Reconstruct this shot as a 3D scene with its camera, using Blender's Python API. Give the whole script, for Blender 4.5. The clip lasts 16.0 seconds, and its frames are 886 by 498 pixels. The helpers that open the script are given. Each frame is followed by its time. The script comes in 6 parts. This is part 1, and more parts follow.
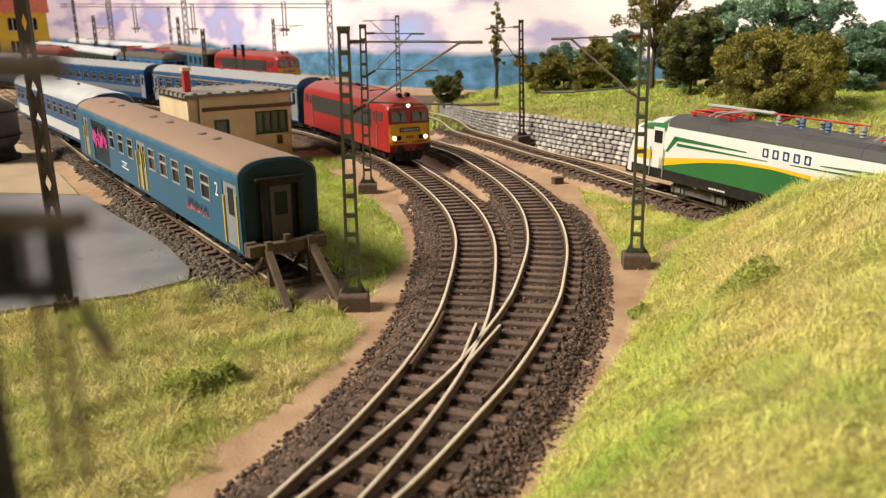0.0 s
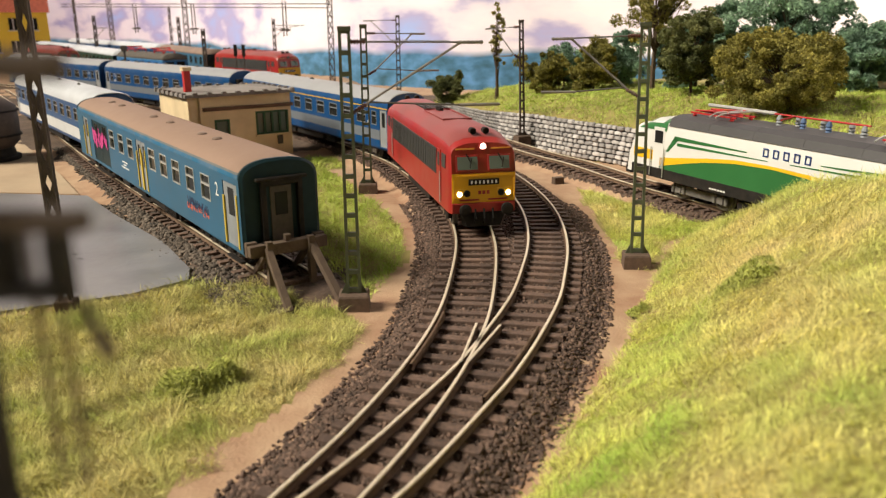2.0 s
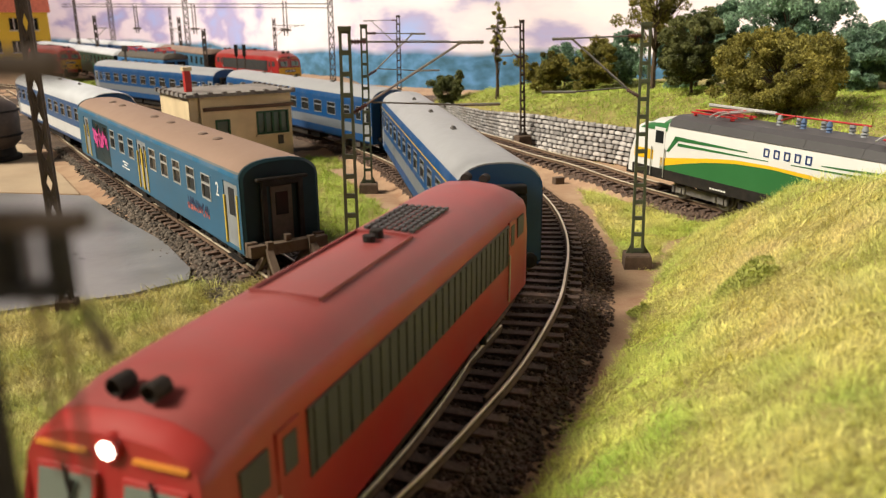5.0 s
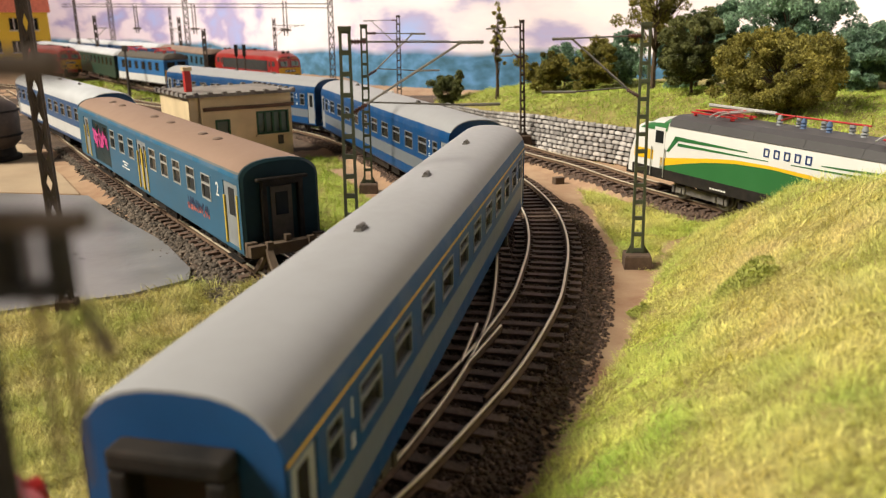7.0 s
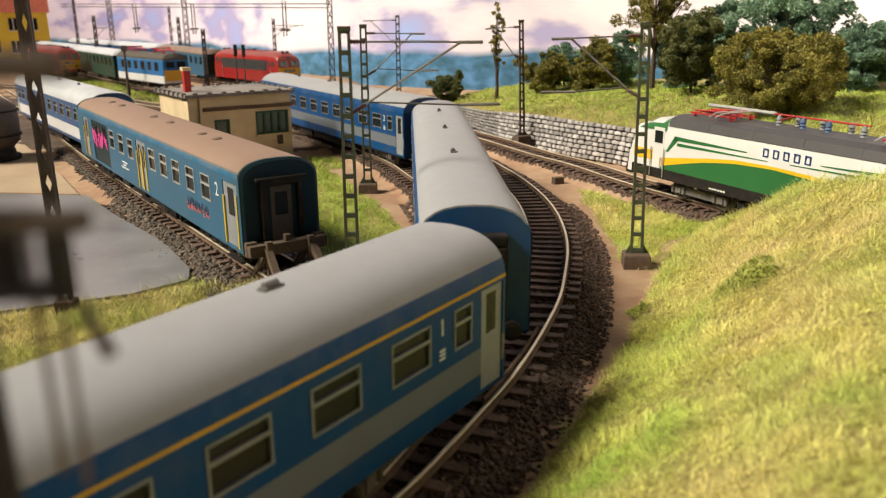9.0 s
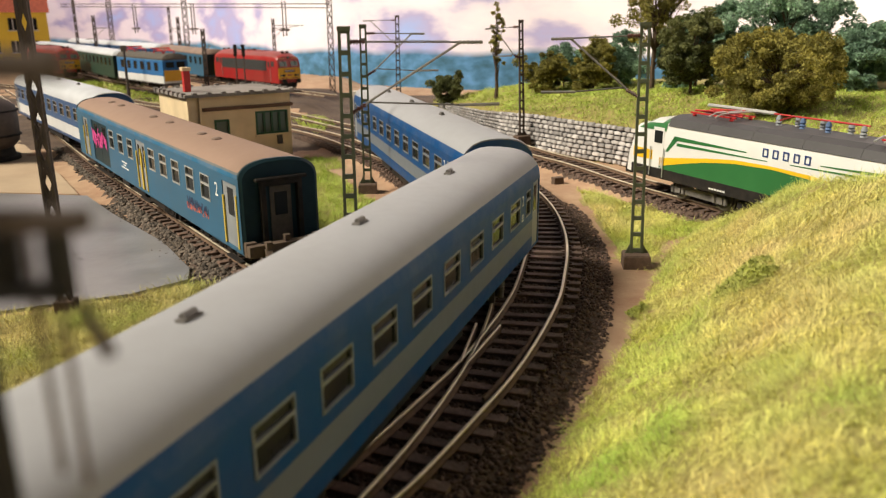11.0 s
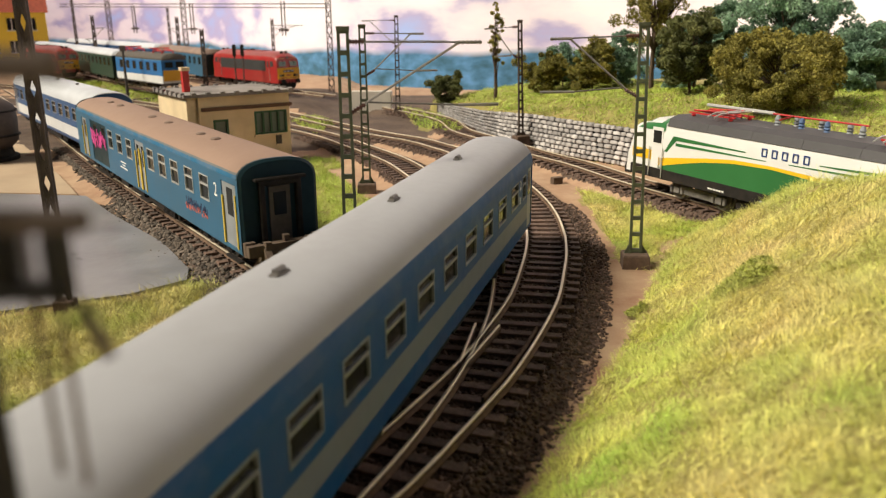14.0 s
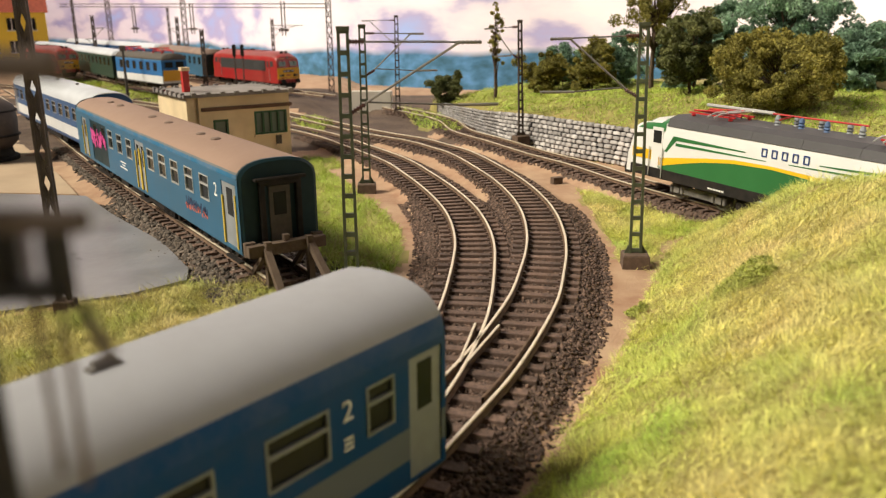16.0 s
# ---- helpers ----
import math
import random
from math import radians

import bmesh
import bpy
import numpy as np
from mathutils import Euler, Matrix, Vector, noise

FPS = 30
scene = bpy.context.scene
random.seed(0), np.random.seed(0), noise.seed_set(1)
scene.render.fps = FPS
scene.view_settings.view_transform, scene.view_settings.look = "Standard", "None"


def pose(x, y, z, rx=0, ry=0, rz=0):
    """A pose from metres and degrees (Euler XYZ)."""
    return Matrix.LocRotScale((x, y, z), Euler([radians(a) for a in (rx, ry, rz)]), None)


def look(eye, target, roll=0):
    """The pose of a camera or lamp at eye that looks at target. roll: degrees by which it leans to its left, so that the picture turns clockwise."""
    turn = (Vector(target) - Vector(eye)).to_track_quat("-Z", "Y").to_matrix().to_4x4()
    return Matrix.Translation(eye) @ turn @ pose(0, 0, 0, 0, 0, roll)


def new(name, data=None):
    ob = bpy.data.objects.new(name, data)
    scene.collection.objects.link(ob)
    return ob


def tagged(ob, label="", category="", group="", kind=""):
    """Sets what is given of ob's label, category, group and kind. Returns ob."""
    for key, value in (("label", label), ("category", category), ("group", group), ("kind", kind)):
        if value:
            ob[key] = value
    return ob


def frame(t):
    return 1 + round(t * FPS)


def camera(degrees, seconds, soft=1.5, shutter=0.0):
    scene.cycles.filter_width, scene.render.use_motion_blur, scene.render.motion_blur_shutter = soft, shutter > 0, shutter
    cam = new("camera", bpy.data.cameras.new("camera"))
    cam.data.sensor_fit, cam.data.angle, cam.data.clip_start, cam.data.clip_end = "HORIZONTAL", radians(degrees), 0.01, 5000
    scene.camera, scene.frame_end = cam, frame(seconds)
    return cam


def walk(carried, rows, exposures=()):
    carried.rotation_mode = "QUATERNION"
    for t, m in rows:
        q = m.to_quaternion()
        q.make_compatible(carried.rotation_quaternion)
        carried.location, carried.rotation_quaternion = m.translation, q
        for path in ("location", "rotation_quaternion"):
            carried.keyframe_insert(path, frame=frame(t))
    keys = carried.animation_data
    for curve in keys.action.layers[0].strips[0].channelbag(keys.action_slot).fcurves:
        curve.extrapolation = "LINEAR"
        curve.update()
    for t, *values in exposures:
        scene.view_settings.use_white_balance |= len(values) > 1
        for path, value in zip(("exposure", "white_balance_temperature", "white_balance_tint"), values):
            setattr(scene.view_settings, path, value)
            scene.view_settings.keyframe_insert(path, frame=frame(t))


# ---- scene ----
MM = 0.001
cam = camera(58.92, 16.0, soft=1.25)
EYE = Vector((0, 0, 0.09633))


def cam_pose(pan):
    """Camera pose with a small pan in degrees (positive: picture content moves right)."""
    return Matrix.Translation(EYE) @ pose(0, 0, 0, 90 - 16.468, 0, pan) @ pose(0, 0, 0, 0, 0, -0.289)


walk(cam, [(0.0, cam_pose(0)), (1.4, cam_pose(0)), (2.8, cam_pose(0.062)), (8.4, cam_pose(0.062)), (9.4, cam_pose(0)),
           (11.4, cam_pose(0)), (13.2, cam_pose(-0.062)), (16.0, cam_pose(-0.068))])
cam.data.dof.use_dof = True
cam.data.dof.focus_distance = 0.36
cam.data.dof.aperture_fstop = 27.0

# ---- light: a bright hall, soft light from above and behind ----
world = bpy.data.worlds.new("hall_light")
scene.world = world
world.use_nodes = True
wn = world.node_tree
sky = wn.nodes.new("ShaderNodeTexSky")
sky.sky_type = "NISHITA"
sky.sun_disc = False
sky.sun_elevation = radians(44)
sky.sun_rotation = radians(-98)
sky.air_density = 1.0
sky.dust_density = 4.0
mixw = wn.nodes.new("ShaderNodeMix")
mixw.data_type = "RGBA"
mixw.inputs[0].default_value = 0.9
mixw.inputs[7].default_value = (9.2, 8.2, 6.6, 1)
wn.links.new(sky.outputs[0], mixw.inputs[6])
wn.links.new(mixw.outputs[2], wn.nodes["Background"].inputs[0])
wn.nodes["Background"].inputs[1].default_value = 0.0065

sun = new("sun", bpy.data.lights.new("sun", "SUN"))
sun.data.energy = 5.0
sun.data.angle = radians(20)
sun.data.color = (1.0, 0.90, 0.73)
sun.matrix_world = look((-2.55, -0.3, 2.5), (0, 0.3, 0))
scene.view_settings.exposure = 0.22


# ---- materials ----
def material(name, color, rough=0.6, metal=0.0, var=0.15, scale=300.0, bump=0.0, bump_scale=800.0, color2=None, coat=0.0,
             obj_random=0.0, island=0.0, dirt=None, dirt_amount=0.35, dirt_scale=40.0):
    """A surface with variation at two scales: fine grain and broad stains."""
    m = bpy.data.materials.new(name)
    m.use_nodes = True
    n, l = m.node_tree.nodes, m.node_tree.links
    b = n["Principled BSDF"]
    b.inputs["Roughness"].default_value = rough
    b.inputs["Metallic"].default_value = metal
    b.inputs["Coat Weight"].default_value = coat
    tc = n.new("ShaderNodeTexCoord")
    t1 = n.new("ShaderNodeTexNoise")
    t1.inputs["Scale"].default_value = scale
    t1.inputs["Detail"].default_value = 5
    l.new(tc.outputs["Object"], t1.inputs["Vector"])
    c2 = color2 or tuple(c * (1 - var * 2) for c in color)
    ramp = n.new("ShaderNodeValToRGB")
    ramp.color_ramp.elements[0].position, ramp.color_ramp.elements[1].position = 0.3, 0.7
    ramp.color_ramp.elements[0].color = (*c2, 1)
    ramp.color_ramp.elements[1].color = (*color, 1)
    l.new(t1.outputs["Fac"], ramp.inputs[0])
    out = ramp.outputs[0]
    if dirt:
        t2 = n.new("ShaderNodeTexNoise")
        t2.inputs["Scale"].default_value = dirt_scale
        t2.inputs["Detail"].default_value = 8
        t2.inputs["Roughness"].default_value = 0.65
        l.new(tc.outputs["Object"], t2.inputs["Vector"])
        r2 = n.new("ShaderNodeValToRGB")
        r2.color_ramp.elements[0].position, r2.color_ramp.elements[1].position = 0.42, 0.72
        r2.color_ramp.elements[0].color = (0, 0, 0, 1)
        r2.color_ramp.elements[1].color = (dirt_amount,) * 3 + (1,)
        l.new(t2.outputs["Fac"], r2.inputs[0])
        mx = n.new("ShaderNodeMix")
        mx.data_type = "RGBA"
        l.new(r2.outputs[0], mx.inputs[0])
        l.new(out, mx.inputs[6])
        mx.inputs[7].default_value = (*dirt, 1)
        out = mx.outputs[2]
    if obj_random or island:
        src = n.new("ShaderNodeObjectInfo").outputs["Random"] if obj_random else n.new("ShaderNodeNewGeometry").outputs["Random Per Island"]
        amt = obj_random or island
        mr = n.new("ShaderNodeMapRange")
        mr.inputs[3].default_value, mr.inputs[4].default_value = 1 - amt, 1 + amt
        l.new(src, mr.inputs[0])
        hsv = n.new("ShaderNodeHueSaturation")
        l.new(mr.outputs[0], hsv.inputs["Value"])
        l.new(out, hsv.inputs["Color"])
        out = hsv.outputs[0]
    l.new(out, b.inputs["Base Color"])
    rr = n.new("ShaderNodeMapRange")
    rr.inputs[3].default_value, rr.inputs[4].default_value = max(rough - 0.08, 0.03), min(rough + 0.1, 1)
    l.new(t1.outputs["Fac"], rr.inputs[0])
    l.new(rr.outputs[0], b.inputs["Roughness"])
    if bump:
        t3 = n.new("ShaderNodeTexNoise")
        t3.inputs["Scale"].default_value = bump_scale
        t3.inputs["Detail"].default_value = 4
        l.new(tc.outputs["Object"], t3.inputs["Vector"])
        bp = n.new("ShaderNodeBump")
        bp.inputs["Strength"].default_value = bump
        bp.inputs["Distance"].default_value = 0.0006
        l.new(t3.outputs["Fac"], bp.inputs["Height"])
        l.new(bp.outputs[0], b.inputs["Normal"])
    return m


def striped(name, bands, rough=0.42, dirt=(0.16, 0.12, 0.09), amount=0.25):
    """Paint in bands by height: bands are (from height in mm, colour), lowest first."""
    m = material(name, (0.5, 0.5, 0.5), rough, dirt=None)
    n, l = m.node_tree.nodes, m.node_tree.links
    b = n["Principled BSDF"]
    b.inputs["Specular IOR Level"].default_value = 0.14
    tc = n.new("ShaderNodeTexCoord")
    sp = n.new("ShaderNodeSeparateXYZ")
    l.new(tc.outputs["Object"], sp.inputs[0])
    mr = n.new("ShaderNodeMapRange")
    mr.inputs[1].default_value, mr.inputs[2].default_value = 0.0, 0.05
    l.new(sp.outputs["Z"], mr.inputs[0])
    ramp = n.new("ShaderNodeValToRGB")
    cr = ramp.color_ramp
    cr.interpolation = "CONSTANT"
    while len(cr.elements) < len(bands):
        cr.elements.new(1.0)
    for e, (z, c) in zip(cr.elements, bands):
        e.position = max(0.0, z / 50.0)
        e.color = (*c, 1)
    l.new(mr.outputs[0], ramp.inputs[0])
    t2 = n.new("ShaderNodeTexNoise")
    t2.inputs["Scale"].default_value = 55
    t2.inputs["Detail"].default_value = 9
    t2.inputs["Roughness"].default_value = 0.7
    l.new(tc.outputs["Object"], t2.inputs["Vector"])
    r2 = n.new("ShaderNodeMapRange")
    r2.inputs[1].default_value, r2.inputs[2].default_value = 0.45, 0.8
    r2.inputs[3].default_value, r2.inputs[4].default_value = 0.0, amount
    l.new(t2.outputs["Fac"], r2.inputs[0])
    mx = n.new("ShaderNodeMix")
    mx.data_type = "RGBA"
    mx.inputs[7].default_value = (*dirt, 1)
    l.new(r2.outputs[0], mx.inputs[0])
    l.new(ramp.outputs[0], mx.inputs[6])
    l.new(mx.outputs[2], b.inputs["Base Color"])
    return m


def leafy(m, amount):
    """Let part of the light pass through thin leaves."""
    n, l = m.node_tree.nodes, m.node_tree.links
    b = n["Principled BSDF"]
    tr = n.new("ShaderNodeBsdfTranslucent")
    l.new(b.inputs["Base Color"].links[0].from_socket, tr.inputs["Color"])
    mx = n.new("ShaderNodeMixShader")
    mx.inputs[0].default_value = amount
    l.new(b.outputs[0], mx.inputs[1])
    l.new(tr.outputs[0], mx.inputs[2])
    l.new(mx.outputs[0], n["Material Output"].inputs["Surface"])
    return m


def glowing(name, color, strength):
    m = bpy.data.materials.new(name)
    m.use_nodes = True
    b = m.node_tree.nodes["Principled BSDF"]
    b.inputs["Base Color"].default_value = (*color, 1)
    b.inputs["Emission Color"].default_value = (*color, 1)
    b.inputs["Emission Strength"].default_value = strength
    return m


M_RAIL_TOP = material("polished_rail", (0.86, 0.76, 0.58), 0.38, 0.45, 0.08, 200)
M_RAIL_SIDE = material("rusty_rail_web", (0.17, 0.105, 0.066), 0.85, 0.2, 0.25, 400)
M_SLEEPER = material("brown_sleeper", (0.145, 0.092, 0.07), 0.75, 0, 0.3, 700, 0.4, 1500, obj_random=0.3, dirt=(0.26, 0.16, 0.115), dirt_amount=0.5, dirt_scale=120)
M_BALLAST = material("dark_ballast", (0.165, 0.106, 0.08), 0.9, 0, 0.3, 500, island=0.6)
M_BALLAST_GREY = material("grey_ballast", (0.16, 0.128, 0.102), 0.9, 0, 0.3, 500, island=0.6)
M_BED = material("ballast_bed", (0.105, 0.07, 0.052), 0.95, 0, 0.3, 600, 0.8, 900, dirt=(0.17, 0.115, 0.08), dirt_amount=0.7, dirt_scale=30)
M_SOIL = material("brown_soil", (0.43, 0.285, 0.18), 0.95, 0, 0.2, 90, 0.7, 900, color2=(0.30, 0.165, 0.10), dirt=(0.55, 0.41, 0.27), dirt_amount=0.6, dirt_scale=22)
M_TURF = material("turf_base", (0.34, 0.28, 0.10), 0.95, 0, 0.3, 60, 0.6, 900, color2=(0.20, 0.18, 0.05))
M_PAVED = material("grey_paving", (0.27, 0.265, 0.285), 0.3, 0, 0.12, 40, 0.25, 260, color2=(0.175, 0.172, 0.182), dirt=(0.29, 0.27, 0.25), dirt_amount=0.5, dirt_scale=14)
M_SAND = material("beige_yard", (0.50, 0.38, 0.26), 0.9, 0, 0.1, 40, 0.3, 600, dirt=(0.38, 0.27, 0.18), dirt_amount=0.5, dirt_scale=15)
M_MAST = material("olive_green_mast_paint", (0.085, 0.105, 0.06), 0.6, 0, 0.15, 300, dirt=(0.11, 0.07, 0.045), dirt_amount=0.3, dirt_scale=90)
M_MAST_BROWN = material("weathered_brown_mast", (0.085, 0.062, 0.05), 0.7, 0, 0.2, 300)
M_PLINTH = material("rusty_brown_plinth", (0.13, 0.085, 0.06), 0.85, 0, 0.2, 400, 0.3)
M_INSUL = material("brown_insulator", (0.10, 0.035, 0.025), 0.3, 0, 0.1)
M_TUBE = material("bare_grey_tube", (0.36, 0.34, 0.32), 0.4, 0.6, 0.1)
M_DARKTUBE = material("dark_grey_tube", (0.16, 0.15, 0.14), 0.5, 0.3, 0.1)
M_BLACK = material("dark_underframe", (0.022, 0.02, 0.019), 0.7, 0, 0.25, 300, dirt=(0.05, 0.038, 0.03), dirt_amount=0.5, dirt_scale=80)
M_BLACK.node_tree.nodes["Principled BSDF"].inputs["Specular IOR Level"].default_value = 0.2
M_GLASS = material("dark_coach_glass", (0.02, 0.022, 0.022), 0.12, 0, 0.1)
M_GLASS.node_tree.nodes["Principled BSDF"].inputs["Specular IOR Level"].default_value = 0.16
M_INSIDE = material("coach_inside", (0.05, 0.04, 0.035), 0.8)
M_ALU = material("aluminium_trim", (0.62, 0.62, 0.60), 0.35, 0.5, 0.05)
M_WINFRAME = material("dull_silver_window_frame", (0.24, 0.26, 0.29), 0.4, 0.3, 0.06)
M_WHEEL = material("worn_steel_wheel", (0.25, 0.23, 0.21), 0.4, 0.8, 0.2)


# ---- mesh helpers; all lengths in millimetres ----
def mesh_from(name, bm):
    for v in bm.verts:
        v.co *= MM
    me = bpy.data.meshes.new(name)
    bm.to_mesh(me)
    bm.free()
    return me


def part(name, bm, mat, parent=None, label="", smooth=False, at=None):
    me = mesh_from(name, bm) if isinstance(bm, bmesh.types.BMesh) else bm
    ob = new(name, me)
    if mat is not None and not me.materials:
        me.materials.append(mat)
    if smooth:
        me.shade_smooth()
    if parent is not None:
        ob.parent = parent
    if at is not None:
        ob.matrix_basis = at
    return tagged(ob, label)


def at_mm(x, y, z, rz=0, rx=0, ry=0):
    return pose(x * MM, y * MM, z * MM, rx, ry, rz)


def empty(name, m, label="", category="", group="", kind=""):
    ob = new(name)
    ob.empty_display_size = 0.01
    ob.matrix_basis = m
    return tagged(ob, label, category, group, kind)


def box(bm, x0, x1, y0, y1, z0, z1, bevel=0.0):
    b = bm if not bevel else bmesh.new()
    v = [b.verts.new((x, y, z)) for z in (z0, z1) for y in (y0, y1) for x in (x0, x1)]
    for f in ((0, 2, 3, 1), (4, 5, 7, 6), (0, 1, 5, 4), (2, 6, 7, 3), (0, 4, 6, 2), (1, 3, 7, 5)):
        b.faces.new([v[i] for i in f])
    if bevel:
        bmesh.ops.bevel(b, geom=b.edges[:], offset=bevel, segments=2, affect="EDGES", profile=0.6)
        merge(bm, b)
    return bm


def merge(bm, other, m=None):
    vm = {}
    for v in other.verts:
        vm[v] = bm.verts.new(m @ v.co if m else v.co)
    for f in other.faces:
        bm.faces.new([vm[v] for v in f.verts])
    other.free()
    return bm


def loft(bm, rings, cap=True, closed=True):
    vs = [[bm.verts.new(p) for p in r] for r in rings]
    n = len(vs[0])
    for a, b in zip(vs, vs[1:]):
        for i in range(n if closed else n - 1):
            bm.faces.new((a[i], a[(i + 1) % n], b[(i + 1) % n], b[i]))
    if cap and closed:
        bm.faces.new(vs[0][::-1])
        bm.faces.new(vs[-1])
    return bm


def rod(bm, p, q, r, r2=None, n=8):
    p, q = Vector(p), Vector(q)
    d = (q - p).normalized()
    a = d.orthogonal().normalized()
    b = d.cross(a)
    r2 = r if r2 is None else r2
    ring = lambda c, rr: [c + (a * math.cos(k * math.tau / n) + b * math.sin(k * math.tau / n)) * rr for k in range(n)]
    return loft(bm, [ring(p, r), ring(q, r2)])


def bar(bm, p, q, w, h):
    """A square bar from p to q."""
    p, q = Vector(p), Vector(q)
    d = (q - p).normalized()
    up = Vector((0, 0, 1)) if abs(d.z) < 0.95 else Vector((1, 0, 0))
    a = d.cross(up).normalized()
    b = a.cross(d)
    ring = lambda c: [c + a * (s * w / 2) + b * (t * h / 2) for s, t in ((-1, -1), (1, -1), (1, 1), (-1, 1))]
    return loft(bm, [ring(p), ring(q)])


def lathe(bm, profile, centre=(0, 0, 0), n=12, axis="z"):
    rings = []
    for r, z in profile:
        ring = []
        for k in range(n):
            a = k * math.tau / n
            c, s = r * math.cos(a), r * math.sin(a)
            p = (c, s, z) if axis == "z" else ((z, c, s) if axis == "x" else (c, z, s))
            ring.append(Vector(p) + Vector(centre))
        rings.append(ring)
    return loft(bm, rings)


def fixed(bm):
    bmesh.ops.recalc_face_normals(bm, faces=bm.faces[:])
    return bm


def raw_mesh(name, verts, faces_n, per, mat, parent=None, label="", kind="", category=""):
    """A large mesh from arrays; faces of `per` corners each."""
    me = bpy.data.meshes.new(name)
    verts = np.asarray(verts, dtype=np.float32) * MM
    idx = np.asarray(faces_n, dtype=np.int32).reshape(-1)
    me.vertices.add(len(verts))
    me.vertices.foreach_set("co", verts.reshape(-1))
    nf = len(idx) // per
    me.loops.add(len(idx))
    me.loops.foreach_set("vertex_index", idx)
    me.polygons.add(nf)
    me.polygons.foreach_set("loop_start", np.arange(nf, dtype=np.int32) * per)
    me.update(calc_edges=True)
    me.validate()
    me.materials.append(mat)
    ob = new(name, me)
    if parent is not None:
        ob.parent = parent
    return tagged(ob, label, category, "", kind)


# ---- the plan of the tracks (mm) ----
def spline(points, step=2.0):
    """A smooth line through the points, evenly stepped."""
    p = np.array(points, float)
    p = np.vstack([2 * p[0] - p[1], p, 2 * p[-1] - p[-2]])
    out = []
    for i in range(1, len(p) - 2):
        p0, p1, p2, p3 = p[i - 1:i + 3]
        t = np.linspace(0, 1, max(4, int(np.linalg.norm(p2 - p1) / 1.5)), endpoint=False)[:, None]
        out.append(0.5 * (2 * p1 + (p2 - p0) * t + (2 * p0 - 5 * p1 + 4 * p2 - p3) * t ** 2 + (3 * p1 - p0 - 3 * p2 + p3) * t ** 3))
    q = np.vstack(out + [p[-2:-1]])
    for _ in range(12):
        q[1:-1] = 0.25 * q[:-2] + 0.5 * q[1:-1] + 0.25 * q[2:]
    s = np.concatenate([[0], np.cumsum(np.linalg.norm(np.diff(q, axis=0), axis=1))])
    ss = np.arange(0, s[-1], step)
    return np.stack([np.interp(ss, s, q[:, 0]), np.interp(ss, s, q[:, 1])], 1)


def sideways(line):
    d = np.gradient(line, axis=0)
    d /= np.linalg.norm(d, axis=1)[:, None]
    return np.stack([-d[:, 1], d[:, 0]], 1)


NEAR_END = [(-24, 150), (-40, 115), (-58, 82), (-80, 50), (-106, 20), (-135, -10), (-260, -130), (-560, -380), (-1500, -1150)]
LINE_A = spline([(-1500, 1800), (-900, 1390), (-700, 1250), (-492, 1076), (-318, 911), (-195, 790), (-111, 693), (-65, 614), (-32.5, 551), (-15, 500), (-2, 456), (7.5, 415),
                 (12.5, 381), (14.5, 346), (13.5, 315), (9.5, 270), (5, 240), (-3, 207), (-14, 174)] + NEAR_END)
LINE_B = spline([(-420, 1130), (-250, 940), (-150, 815), (-66, 698), (-22, 648), (-3, 616), (15, 580), (32, 520), (42, 475), (48, 432), (50, 393), (48.5, 355), (45, 325),
                 (40, 298), (33, 266), (22, 232), (12, 206), (4, 189), (-11, 159), (-21, 142), (-38, 114), (-58, 82)])
LINE_C = spline([(-60, 900), (0, 790), (18, 702), (45, 641), (73, 575), (94.5, 534), (117, 475), (139, 431), (158, 395), (187, 335), (218, 275), (262, 200), (330, 90), (420, -40)])
LINE_D = spline([(-60, 292), (-80, 321), (-150, 422), (-236, 546), (-330, 690), (-430, 840), (-640, 1150)])
RAIL = 8.25 + 0.4


def dist_to(px, py, line):
    """Distance of points to a line, and the side (positive: on its left)."""
    pts = np.stack([px, py], -1).reshape(-1, 2)
    ln = line[::3]
    nrm = sideways(ln)
    d = np.empty(len(pts))
    s = np.empty(len(pts))
    for i in range(0, len(pts), 4000):
        v = pts[i:i + 4000, None] - ln[None]
        q = (v ** 2).sum(2)
        k = q.argmin(1)
        d[i:i + 4000] = np.sqrt(q[np.arange(len(k)), k])
        s[i:i + 4000] = (v[np.arange(len(k)), k] * nrm[k]).sum(1)
    return d.reshape(px.shape), s.reshape(px.shape)


def inside(px, py, poly):
    r = np.zeros(px.shape, bool)
    for (x0, y0), (x1, y1) in zip(poly, poly[1:] + poly[:1]):
        c = (y0 > py) != (y1 > py)
        r ^= c & (px < (x1 - x0) * (py - y0) / (y1 - y0 + 1e-9) + x0)
    return r


HILL_EDGE = spline([(-60, -60), (-25, 55), (0, 108), (19, 151), (35, 187), (57, 229), (81, 289), (104, 341), (126, 371), (150, 378), (300, 300)], 3)
WALL_LINE = spline([(-6, 870), (8, 815), (38, 719), (62, 655), (82, 623), (99, 596), (116, 574), (131, 552), (154, 502), (178, 445), (235, 345), (330, 180), (430, 20)], 3)


def smoothstep(a, b, x):
    t = np.clip((x - a) / (b - a), 0.0, 1.0)
    return t * t * (3 - 2 * t)


def rough_noise(x, y, f, seed):
    """Cheap smooth noise from sines."""
    r = np.zeros_like(x, dtype=float)
    rg = np.random.RandomState(seed)
    for k in range(5):
        a, p, g = rg.uniform(0, math.tau), rg.uniform(0, math.tau), f * rg.uniform(0.6, 1.9)
        r += np.sin((x * math.cos(a) + y * math.sin(a)) * g + p)
    return r / 3.2


